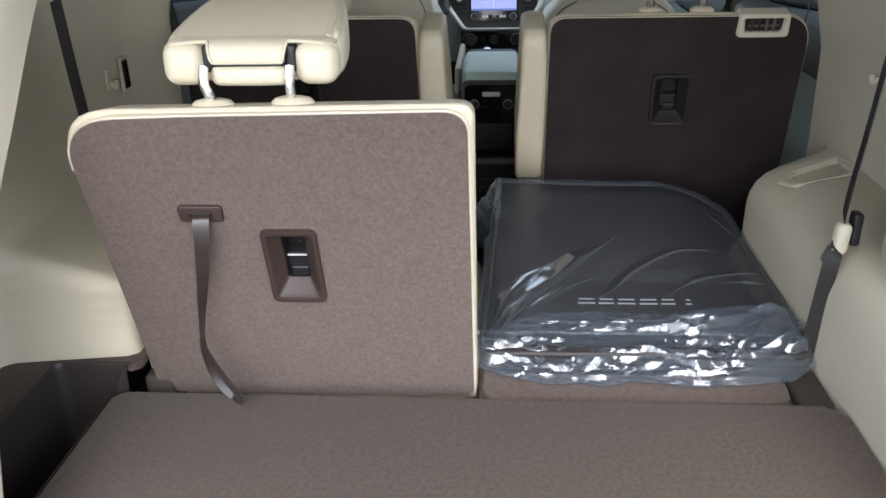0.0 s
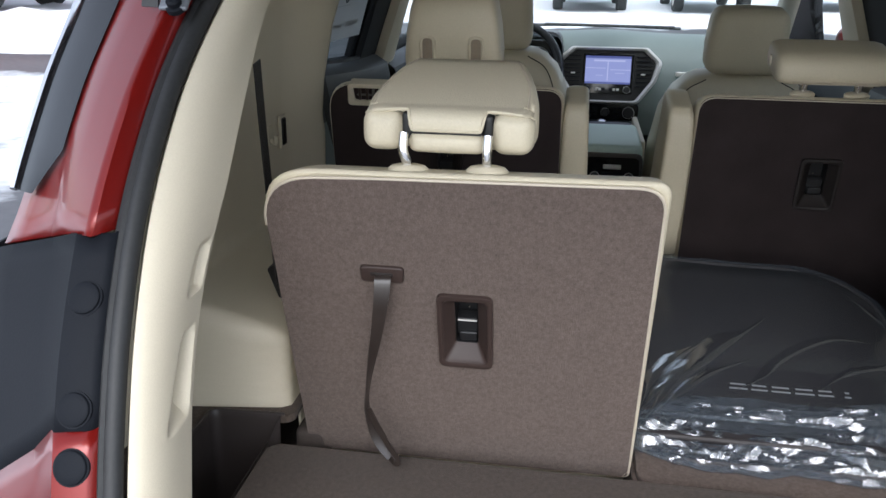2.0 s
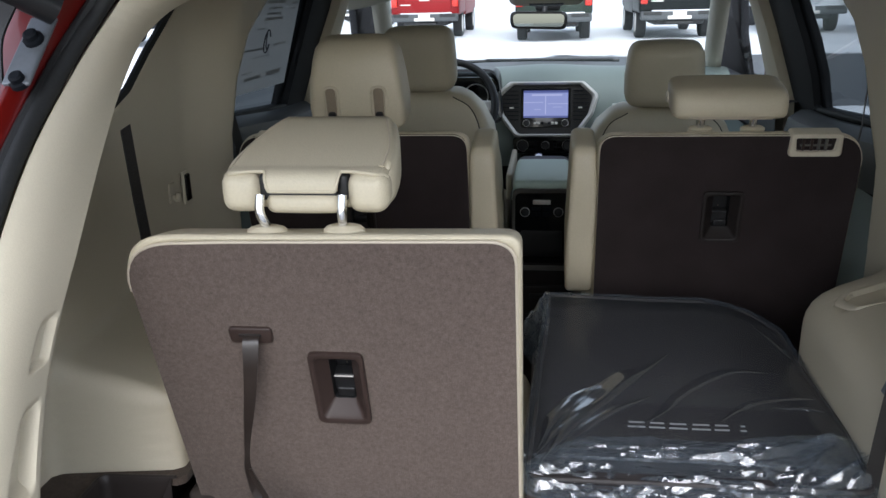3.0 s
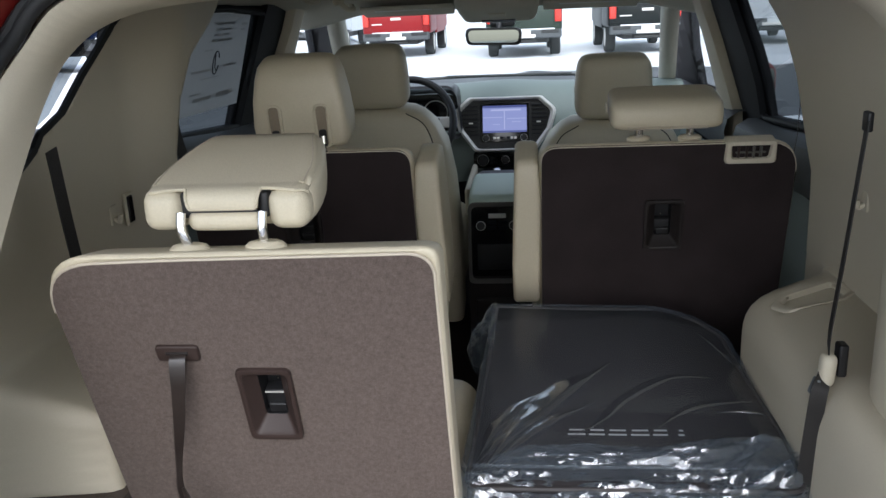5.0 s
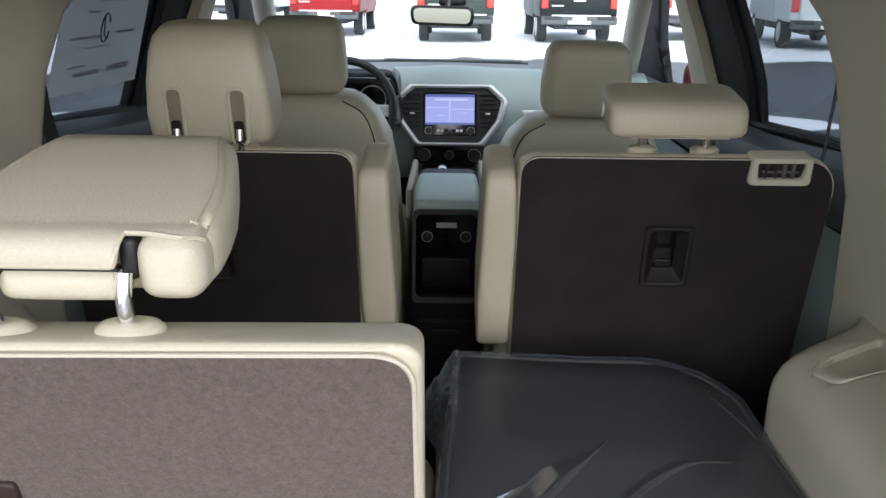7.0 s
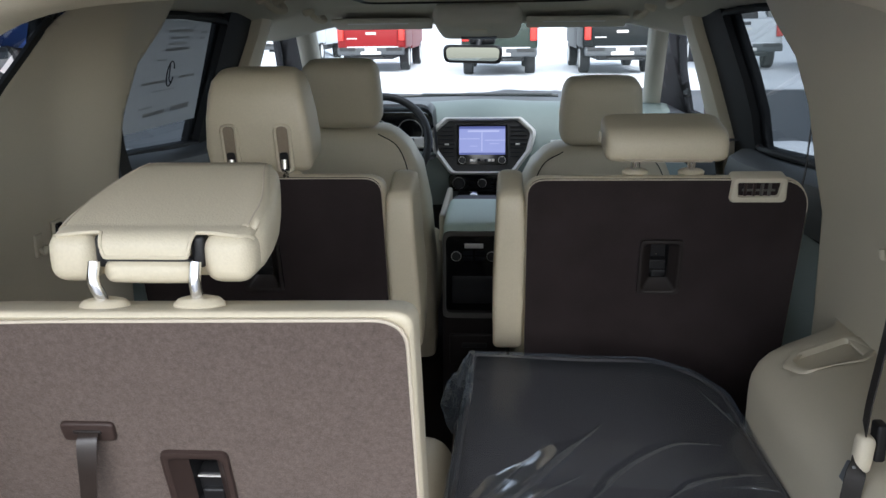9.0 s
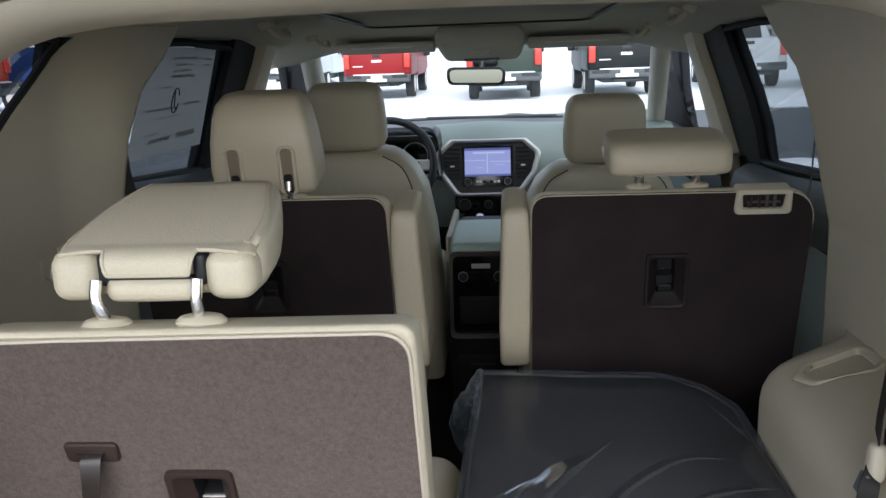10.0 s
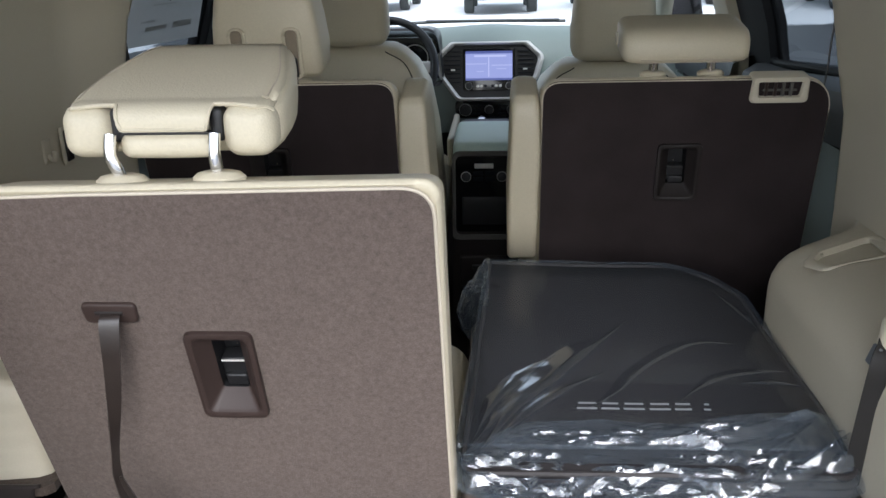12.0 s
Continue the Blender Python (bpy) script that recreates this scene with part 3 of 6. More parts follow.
# doors: window openings, black frames, slate tops
DOORS = {
    "right": (1, [(1.80, 1.245), (2.30, 1.226), (2.690, 1.198), (2.650, 1.30), (2.660, 1.40), (2.695, 1.48), (2.735, 1.575), (2.40, 1.585), (1.80, 1.585)], [(3.02, 1.54), (2.97, 1.20), (3.70, 1.195), (3.63, 1.362), (3.46, 1.53)]),
    "left": (-1, [(1.75, 1.29), (2.20, 1.265), (2.585, 1.235), (2.595, 1.40), (2.640, 1.57), (2.30, 1.585), (1.75, 1.585)], [(2.90, 1.55), (2.84, 1.24), (3.70, 1.22), (3.62, 1.32), (3.28, 1.55)]),
}
FRAME_LEAN = {1: ((1.10, 0.02), (1.20, 0.008), (1.30, -0.030), (1.39, -0.022), (1.48, 0.012), (1.58, 0.050), (1.62, 0.065)), -1: ((1.10, -0.01), (1.20, -0.022), (1.30, -0.010), (1.39, 0.004), (1.48, 0.020), (1.58, 0.040), (1.62, 0.05))}
for nm, (side, rear, front) in DOORS.items():
    def door_place(y, z, s_=side):
        return Vector((s_ * (glass_x(z) + 0.012), y, z))
    dw = part(f"wall_doors_{nm}", sheet([(1.75, 0.30), (4.4, 0.30), (4.4, 1.19), (3.45, 1.61), (1.70, 1.64)], [rear, front], 0.08, door_place), FRAME_BLACK)
    tagged(dw, "black door frames and pillars of the cabin side", "door frame", kind="structure")
    s_ = dw.modifiers.new("thickness", "SOLIDIFY")
    s_.thickness, s_.offset = 0.03, 1.0
    for wn_, poly, gm in (("rear", rear, TINTED), ("front", front, GLASS)):
        wd = part(f"window_{wn_}_door_{nm}", sheet(poly, [], 0.2, door_place), gm)
        tagged(wd, "tinted rear door window" if wn_ == "rear" else "clear front door window", "window", kind="structure")
    fr2 = [Vector((side * (glass_x(z) - 0.004), y, z)) for y, z in rounded([(y, z, 0.03) for y, z in rear], 4)]
    part("frame_rubber", tube(fr2, 0.010, 8, closed=True), FRAME_BLACK, dw)
    y_f = 2.69 if side > 0 else 2.61
    part("frame_cover", loft([[Vector((side * (glass_x(z) - d_), y, z)) for y, d_ in ((y_f - 0.03 + lean, -0.004), (y_f - 0.022 + lean, 0.014), (y_f + 0.03 + lean, 0.018), (y_f + 0.20, 0.018), (y_f + 0.34, 0.010))] for z, lean in FRAME_LEAN[side]]), FRAME_BLACK, dw, "wide matte black window frame")
    rd = thing("rear_door", "rear door with slate vinyl top and pale grey panel", "door", group="rear doors")
    top_row = []
    base = rear[0][1] - 0.012
    for y in [1.75 + 0.08 * i for i in range(13)]:
        zt = min(base, base - (0.05 if side > 0 else 0.055) * step(1.8, 2.67, y)) 
        top_row.append([Vector((side * u, y, zt + w)) for u, w in ((0.815, 0.0), (0.80, 0.012), (0.77, 0.012), (0.735, -0.01), (0.725, -0.05), (0.735, -0.12))])
    part("door_top", loft(top_row), DOOR_TOP, rd)
    low = [[Vector((side * u, y, z)) for u, z in ((0.735, base - 0.13), (0.73, 1.02), (0.70, 0.98), (0.69, 0.90), (0.70, 0.80), (0.74, 0.72), (0.74, 0.35))] for y in [1.75 + 0.08 * i for i in range(13)]]
    part("door_panel", loft(low), DASH, rd, "pale grey vinyl door panel")
    fd = thing("front_door", "front door with slate vinyl top and pale grey panel", "door", group="front doors")
    part("door_top", loft([[Vector((side * u, y, 1.19 + w)) for u, w in ((0.815, 0.0), (0.80, 0.012), (0.77, 0.012), (0.735, -0.01), (0.725, -0.05), (0.735, -0.12))] for y in (2.82, 3.2, 3.6, 3.95)]), DOOR_TOP, fd)
    part("door_panel", loft([[Vector((side * u, y, z)) for u, z in ((0.735, 1.06), (0.73, 1.0), (0.69, 0.92), (0.70, 0.75), (0.74, 0.35))] for y in (2.82, 3.2, 3.6, 3.95)]), DASH, fd, "pale grey vinyl door panel")
    # centre pillar trim
    y_b = 2.985 if side > 0 else 2.86
    bp = [[Vector((side * (glass_x(z) - d_), y_b + 0.045 * step(1.36, 1.58, z) + u * wd_, z)) for u, d_ in ((-1, 0.0), (-0.97, 0.030), (-0.85, 0.046), (-0.3, 0.055), (0.3, 0.055), (0.85, 0.046), (0.97, 0.03), (1, 0.0))] for z, wd_ in ((0.95, 0.13), (1.05, 0.125), (1.19, 0.115), (1.30, 0.102), (1.42, 0.086), (1.52, 0.068), (1.57, 0.07), (1.61, 0.10))]
    tagged(part(f"trim_centre_pillar_{nm}", loft(bp), TRIM), "beige plastic centre pillar trim", "pillar trim", kind="structure")
    dm = thing("door_mirror", "dark red door mirror outside the front window", "door mirror", pose(side * 1.02, 3.70, 1.20), "door mirrors")
    part("shell", softbox(0.23, 0.12, 0.17, 0.05, (0, 0.03, 0)), RED, dm)
    part("glass", slab(rounded([(-0.095, -0.065, 0.03), (0.095, -0.065, 0.03), (0.095, 0.065, 0.03), (-0.095, 0.065, 0.03)], 5), -0.034, -0.028), MIRROR, dm, "mirror glass")
    part("foot", softbox(0.13, 0.06, 0.05, 0.02, (-side * 0.15, 0.04, -0.05)), BLACK, dm)
    # windscreen pillar trim
    ap = []
    for t_ in [i / 8 for i in range(9)]:
        c = Vector((side * (0.735 - 0.125 * t_), 4.02 - 0.82 * t_, 1.16 + 0.425 * t_))
        ap.append([c + Vector((side * (u if u < 0 else u * (1.5 - 0.3 * t_)), v, w)) for u, v, w in ((0.02, 0.03, 0.0), (-0.026, 0.05, 0.02), (-0.033, 0.02, 0.0), (-0.027, -0.02, -0.012), (-0.012, -0.042, -0.018), (0.010, -0.046, -0.02), (0.022, -0.035, -0.02))])
    tagged(part(f"trim_windscreen_pillar_{nm}", loft(ap), LINER), "pale grey windscreen pillar trim", "pillar trim", kind="structure")


# ---- roof ----
def roof_z(x, y):
    z = 1.640 - 0.03 * step(2.6, 2.95, y) - 0.065 * step(2.95, 3.3, y) - 0.02 * step(1.6, 1.15, y)
    return z - 0.05 * step(0.45, 0.74, abs(x))


rows = [[(x, y, roof_z(x, y)) for x in [-0.76 + 0.04 * i for i in range(39)]] for y in [1.18 + 0.05 * i for i in range(42)]]
ceiling = part("ceiling", loft(rows), LINER)
tagged(ceiling, "beige cloth headliner", "headliner", kind="structure")
s_ = ceiling.modifiers.new("thickness", "SOLIDIFY")
s_.thickness, s_.offset = 0.012, 1.0
sr = thing("sunroof", "dark closed sunroof panel in the headliner", "sunroof")
so_ = rounded([(-0.335, 2.05, 0.06), (0.335, 2.05, 0.06), (0.335, 2.80, 0.05), (-0.335, 2.80, 0.05)], 6)
part("shade", sheet([tuple(p) for p in so_], [], 0.1, lambda x, y: Vector((x, y, roof_z(0, y) - 0.004))), LINER, sr, "pale sliding shade")
part("seal", tube([Vector((p[0], p[1], roof_z(0, p[1]) - 0.004)) for p in so_], 0.006, 6, closed=True), BLACK, sr, "black rubber surround")
outer_roof = loft([[(x, y, 1.725 - 0.045 * (x / 0.75) ** 2 - 0.03 * step(1.7, 1.1, y) - 0.10 * step(2.5, 3.3, y)) for x in (-0.80, -0.72, -0.5, -0.25, 0, 0.25, 0.5, 0.72, 0.80)] for y in (1.08, 1.2, 1.6, 2.2, 2.6, 2.9, 3.1, 3.24)])
part("roof_skin", outer_roof, RED, suv)

# floor pan of the cabin, bulkhead
fp = sheet([(-0.86, 0.62), (0.86, 0.62), (0.86, 4.4), (-0.86, 4.4)], [], 0.4, lambda x, y: Vector((x, y, 0.36 if y > 1.9 else 0.58)))
tagged(part("floor", fp, BIN, sharp=30), "dark brown carpeted cabin floor", "floor", kind="structure")
tagged(part("wall_bulkhead", loft([[(-0.86, 4.35, 0.3), (0.86, 4.35, 0.3)], [(-0.86, 4.35, 1.18), (0.86, 4.35, 1.18)]]), BLACK), "black front bulkhead under the dashboard", "bulkhead", kind="structure")
ws = part("window_windscreen", loft([[(-0.70 + 0.14 * i, 4.28 - 0.03 * (i - 5) ** 2 * 0.2, 1.17) for i in range(11)], [(-0.60 + 0.12 * i, 3.24 - 0.02 * (i - 5) ** 2 * 0.2, 1.575) for i in range(11)]]), GLASS)
tagged(ws, "clear laminated windscreen", "windscreen", kind="structure")
hood = loft([[(x, y, 1.12 - 0.12 * max(0.0, y - 4.3) ** 1.5 - 0.05 * (x / 0.8) ** 2) for x in (-0.84, -0.5, -0.2, 0, 0.2, 0.5, 0.84)] for y in (4.30, 4.5, 4.7, 4.9, 5.1, 5.3)])
part("bonnet", hood, RED, suv)


# ---- load floor and side bin ----
lf = thing("load_floor_panel", "brown carpeted load floor panel in the boot", "boot floor")
pl = rounded([(-0.552, 0.60, 0.01), (0.496, 0.60, 0.01), (0.498, 1.05, 0.02), (0.485, 1.080, 0.015), (-0.552, 1.087, 0.015)], 4)
part("board", slab([(p[0], p[1]) for p in pl], -0.02, 0.0, 0.006, 3), FLOOR_CARPET, lf, "", Matrix.Translation((0, 0, 0.845)) @ Matrix(((1, 0, 0, 0), (0, 0, 1, 0), (0, 1, 0, 0), (0, 0, 0, 1))))
binthing = thing("side_bin", "dark brown moulded side storage bin beside the load floor", "storage bin")
# moulded tub: rim, four drafted walls and a floor, all corners rounded
TUB = ((-0.657, 0.655), (-0.5575, 0.655), (-0.5575, 1.100), (-0.5400, 1.121), (-0.655, 1.116))
tub_rows = []
for k_, z in ((1.0, 0.8745), (0.985, 0.872), (0.975, 0.862), (0.93, 0.72), (0.90, 0.705), (0.80, 0.700)):
    tub_rows.append([Vector((-0.606 + (p[0] + 0.606) * k_, 0.888 + (p[1] - 0.888) * (1 - (1 - k_) * 0.45), z if p[0] < -0.56 or z < 0.84 or p[1] > 1.11 else 0.842)) for p in rounded([(x, y, 0.018 if x < -0.6 else 0.004) for x, y in TUB], 5)])
tub = loft(tub_rows, None, True)
tub.faces.new(list(tub.verts)[-len(tub_rows[-1]):])
part("tub", tub, BIN_PLASTIC, binthing, "smooth dark brown plastic tub", sharp=50)
part("rim", tube([Vector((p[0], p[1], 0.8740)) for p in rounded([(-0.657, 0.655, 0), (-0.657, 1.118, 0.018), (-0.540, 1.1225, 0)], 6)], 0.0028, 8), BIN_PLASTIC, binthing, "rolled bin rim")
ledge_ = rounded([(-0.80, 0.60, 0), (-0.660, 0.60, 0), (-0.659, 1.119, 0.018), (-0.537, 1.1235, 0.006), (-0.528, 1.135, 0.01), (-0.528, 1.24, 0), (-0.80, 1.24, 0)], 5)
tagged(part("trim_bin_ledge", slab(ledge_, 0.858, 0.871, 0.003, 2), FLOOR_CARPET, None, "", Matrix(((1, 0, 0, 0), (0, 0, 1, 0), (0, 1, 0, 0), (0, 0, 0, 1)))), "brown carpeted ledge round the side bin", "floor trim", kind="structure")
# Carpet piece made into a filler; its dark colour paints the gap's shade.
tagged(part("trim_gap_filler", softbox(0.046, 0.05, 0.25, 0.010, (-0.504, 1.150, 0.722)), BIN), "dark brown carpeted filler painting in the shaded gap at the side trim", "floor trim", kind="structure")
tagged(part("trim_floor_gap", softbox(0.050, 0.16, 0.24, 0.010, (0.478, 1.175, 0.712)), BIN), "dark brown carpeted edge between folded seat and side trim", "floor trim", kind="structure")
sill = slab(rounded([(-0.52, -0.06, 0.02), (0.52, -0.06, 0.02), (0.52, 0.03, 0.02), (-0.52, 0.03, 0.02)]), -0.03, 0.03, 0.01)
tagged(part("trim_tailgate_sill", sill, BROWN_PLASTIC, None, "", pose(0, 0.585, 0.86)), "brown plastic sill plate at the tailgate", "sill", kind="structure")

# raised tailgate over the opening
tg = thing("raised_tailgate", "dark red tailgate standing open above the boot", "tailgate", pose(0, 1.02, 1.70, -12, 0, 0))
part("inner_trim", slab(rounded([(-0.60, -1.05, 0.12), (0.60, -1.05, 0.12), (0.66, 0.0, 0.1), (-0.66, 0.0, 0.1)], 6), 0.0, 0.03, 0.01), CLAD, tg, "dark plastic inner trim", Matrix(((1, 0, 0, 0), (0, 0, 1, 0), (0, 1, 0, 0), (0, 0, 0, 1))))
part("outer_skin", slab(rounded([(-0.66, -1.10, 0.12), (0.66, -1.10, 0.12), (0.70, 0.02, 0.1), (-0.70, 0.02, 0.1)], 6), 0.03, 0.08, 0.03), RED, tg, "", Matrix(((1, 0, 0, 0), (0, 0, 1, 0), (0, 1, 0, 0), (0, 0, 0, 1))))


# ---- outer body of the car ----
def flank_x(y, z):
    x = 0.935 - 0.085 * (1 - step(0.95, 1.7, y)) - 0.10 * step(4.3, 5.3, y)
    return x - 0.05 * step(1.02, 1.19, z) - 0.05 * (1 - step(0.35, 0.6, z)) + 0.012 * math.sin(7 * z)


def arch(cy, r=0.41):
    return [(cy + r * math.cos(math.pi * i / 14), 0.36 + r * math.sin(math.pi * i / 14)) for i in range(15)]


for side in (-1, 1):
    ring = [(0.86, 0.36), (0.86, 1.02), (1.02, 1.19), (4.30, 1.185), (5.28, 1.02), (5.32, 0.36)] + arch(4.30) + arch(1.44)
    part("flank", sheet(ring, [], 0.06, lambda y, z, s_=side: Vector((s_ * flank_x(y, z), y, z))), RED, suv)
    for yl in (1.93, 2.92, 3.95):
        part("door_gap", tube([(side * (flank_x(yl, z) + 0.001), yl, z) for z in (0.42, 0.7, 0.95, 1.1, 1.18)], 0.003, 5), BLACK, suv)
    for yl in (2.05, 3.05):
        part("door_handle", softbox(0.03, 0.18, 0.03, 0.012, (side * (flank_x(yl, 1.0) + 0.012), yl, 1.0)), CHROME, suv, "chrome door handle")
    for cy in (1.44, 4.30):
        wh = part("wheel", lathe([(0.0, -0.09), (0.24, -0.09), (0.26, -0.11), (0.345, -0.115), (0.37, -0.08), (0.372, 0.0), (0.37, 0.08), (0.345, 0.115), (0.26, 0.11), (0.24, 0.09), (0.0, 0.09)], 30, "x"), TYRE, suv, "black tyre", Matrix.Translation((side * 0.82, cy, 0.372)))
        part("rim", lathe([(0.0, side * 0.105), (0.10, side * 0.11), (0.23, side * 0.095), (0.255, side * 0.108), (0.255, side * 0.08), (0.0, side * 0.07)], 24, "x"), SILVER, wh, "silver alloy rim")
    part("head_lamp", softbox(0.34, 0.16, 0.14, 0.05, (side * 0.66, 5.28, 0.86)), CHROME, suv, "clear head lamp")
part("front_fascia", softbox(1.74, 0.20, 0.66, 0.09, (0, 5.30, 0.66)), RED, suv)
part("grille", softbox(0.90, 0.06, 0.26, 0.04, (0, 5.39, 0.78)), CHROME, suv, "bright grille")
part("rear_bumper", softbox(1.66, 0.20, 0.42, 0.07, (0, 0.52, 0.58)), RED, suv)
part("underbody", softbox(1.5, 4.3, 0.16, 0.05, (0, 2.9, 0.27)), BLACK, suv)


# ---- seats ----
def tilted(x, y, z, slope):
    """Pose of a backrest: local x across, y forwards, z up along the back."""
    n_ = math.hypot(1, slope)
    return Matrix(((1, 0, 0, x), (0, 1 / n_, -slope / n_, y), (0, slope / n_, 1 / n_, z), (0, 0, 0, 1)))


def pull_cup(parent, x, z, w, h, y, material, dark):
    """A recessed pull: rim ring, four sloping walls, a deep slot and a slider bar."""
    out = rounded([(-w / 2, -h / 2, 0.010), (w / 2, -h / 2, 0.010), (w / 2, h / 2, 0.010), (-w / 2, h / 2, 0.010)], 4)
    k = len(out)

    def ring_at(sx, sz, d, oz=0.0):
        return [Vector((x + p[0] * sx, y + d, z + oz + p[1] * sz)) for p in out]

    rows_ = [ring_at(1.0, 1.0, 0.004), ring_at(1.0, 1.0, -0.001), ring_at(0.985, 0.99, -0.0042), ring_at(0.88, 0.92, -0.0050), ring_at(0.80, 0.86, -0.0035), ring_at(0.74, 0.82, 0.001), ring_at(0.42, 0.62, 0.016, 0.006)]
    lt = part("latch", loft(rows_, None, True), material, parent, "recessed plastic seat release pull", sharp=30)
    well = [ring_at(0.42, 0.62, 0.0155, 0.006), ring_at(0.40, 0.60, 0.045, 0.006), ring_at(0.02, 0.02, 0.045, 0.006)]
    part("well", loft(well, None, True), BLACK, lt, "dark recess")
    part("slider", softbox(w * 0.40, 0.020, 0.030, 0.003, (x, y + 0.034, z - h * 0.10)), BLACK, lt)
    part("slider_step", softbox(w * 0.34, 0.012, 0.016, 0.003, (x + w * 0.02, y + 0.024, z - h * 0.20)), BLACK, lt)
    part("slider_tip", softbox(w * 0.36, 0.003, 0.0014, 0.0006, (x, y + 0.0220, z + h * 0.01)), SILVER if material is BROWN_PLASTIC else dark, lt, "thin slider edge")
    return lt


def stitched(parent, path, material=PIPING, r=0.0011):
    return part("seam", tube(path, r, 5), material, parent)


def posts(parent, xs, y, z0, z1, lean=0.0, r=0.0062):
    for x in xs:
        part("post", tube(spline([(x, y, z0), (x, y + lean * 0.4, z0 + (z1 - z0) * 0.5), (x, y + lean, z1)], 4), r, 12), CHROME, parent, "polished chrome headrest post")
        part("collar", lathe([(0, -0.006), (0.024, -0.006), (0.025, 0.002), (0.021, 0.005), (0.010, 0.006), (0, 0.006)], 24), LEATHER, parent, "oval beige plastic post collar", Matrix.Translation((x, y, z0)) @ Matrix.Diagonal((1, 0.62, 1, 1)))


def back_shell(outline, rows):
    """Padded backrest, open at the rear where the carpet board closes it; rows of (y, inset, drop of the top)."""
    zmax = max(p[1] for p in outline)
    cx = sum(p[0] for p in outline) / len(outline)
    half = max(abs(p[0] - cx) for p in outline)
    made = []
    for y, inset, drop in rows:
        k_ = 1 - inset / half
        made.append([Vector((cx + (p[0] - cx) * k_, y, p[1] - (inset + drop) * (max(0.0, p[1] / zmax) ** 2))) for p in outline])
    bm = loft(made, None, True)
    bm.faces.new([v for v in bm.verts][-len(outline):])
    return bm


def carpet_board(outline, hole, y):
    """Carpeted board with an opening for the release pull, its edge turned in."""
    bm = sheet([tuple(p) for p in outline], [hole], 0.05, lambda x, z: Vector((x, y, z)))
    rim = [[Vector((p[0] * k_, y + d, p[1] * k_ if p[1] > 0 else p[1])) for p in outline] for k_, d in ((1.0, 0.0), (1.0, 0.010))]
    return join(bm, loft(rim, None, True))


# third-row seat, upright
seat3 = thing("third_row_seat", "upright third-row seat with brown carpeted back and beige leather edge", "seat", tilted(-0.26, 1.134, 0.83, 0.30))
cush = rounded([(-0.248, -0.01, 0.01), (0.2455, -0.01, 0.01), (0.2465, 0.492, 0.022), (-0.10, 0.487, 0.5), (-0.248, 0.486, 0.085)], 8)
part("backrest", back_shell(cush, ((0.002, 0.010, 0.0), (0.000, 0.004, 0.0), (0.003, 0.001, 0.0), (0.007, 0.0, 0.0015), (0.020, 0.0, 0.008), (0.035, 0.0, 0.0155), (0.060, 0.001, 0.027), (0.085, 0.006, 0.043), (0.10, 0.016, 0.060), (0.107, 0.03, 0.080))), LEATHER, seat3, sharp=60)
cpt = rounded([(-0.2450, -0.015, 0.008), (0.2405, -0.015, 0.008), (0.2385, 0.4845, 0.032), (-0.10, 0.479, 0.5), (-0.2450, 0.474, 0.080)], 8)
H3 = [tuple(p) for p in rounded([(0.005 - 0.030, 0.250 - 0.055, 0.008), (0.005 + 0.030, 0.250 - 0.055, 0.008), (0.005 + 0.030, 0.250 + 0.055, 0.008), (0.005 - 0.030, 0.250 + 0.055, 0.008)], 3)]
part("back_carpet", carpet_board(cpt, H3, -0.004), CARPET, seat3, "brown carpet covering the seat back")
part("piping", tube([Vector((p[0] * 1.006, -0.0022, p[1] + 0.0010)) for p in [Vector((0.2405, 0.0))] + list(cpt[9:])], 0.0020, 6), PIPING, seat3)
pull_cup(seat3, 0.005, 0.250, 0.074, 0.126, -0.005, BROWN_PLASTIC, DARK_PLASTIC)
ps = part("strap_guide", slab(rounded([(-0.129, 0.327, 0.006), (-0.073, 0.327, 0.006), (-0.072, 0.352, 0.006), (-0.130, 0.352, 0.006)], 3), -0.009, 0.0, 0.0025), BROWN_PLASTIC, seat3, "brown plastic strap guide")
part("slot", softbox(0.030, 0.004, 0.005, 0.001, (-0.101, -0.0085, 0.341)), DARK_PLASTIC, ps)
sp = spline([(-0.099, -0.006, 0.342), (-0.098, -0.019, 0.338), (-0.100, -0.029, 0.311), (-0.107, -0.034, 0.27), (-0.118, -0.041, 0.215), (-0.124, -0.050, 0.178), (-0.127, -0.058, 0.150), (-0.121, -0.068, 0.121), (-0.108, -0.078, 0.095), (-0.092, -0.085, 0.077)], 6)
rows_ = []
for i, p in enumerate(sp):
    t_ = i / (len(sp) - 1)
    half = 0.0105 - 0.0035 * step(0.1, 0.5, t_)
    tw = radians(5 + 75 * step(0.25, 0.58, t_) - 40 * step(0.7, 0.95, t_))
    u = Vector((math.cos(tw), math.sin(tw), 0))
    v = Vector((-math.sin(tw), math.cos(tw), 0)) * 0.0009
    rows_.append([p - u * half - v, p + u * half - v, p + u * half + v, p - u * half + v])
part("pull_strap", loft(rows_, None, True, True), STRAP, seat3, "brown webbing pull strap with a loop end", sharp=60)
loop = spline([(-0.125, -0.060, 0.145), (-0.113, -0.069, 0.124), (-0.099, -0.079, 0.103), (-0.086, -0.087, 0.086), (-0.082, -0.091, 0.077), (-0.086, -0.091, 0.073), (-0.093, -0.086, 0.078)], 5)
part("strap_loop", tube(loop, 0, flat=(0.0055, 0.0008), up=(0.3, 1, 0)), STRAP, seat3)
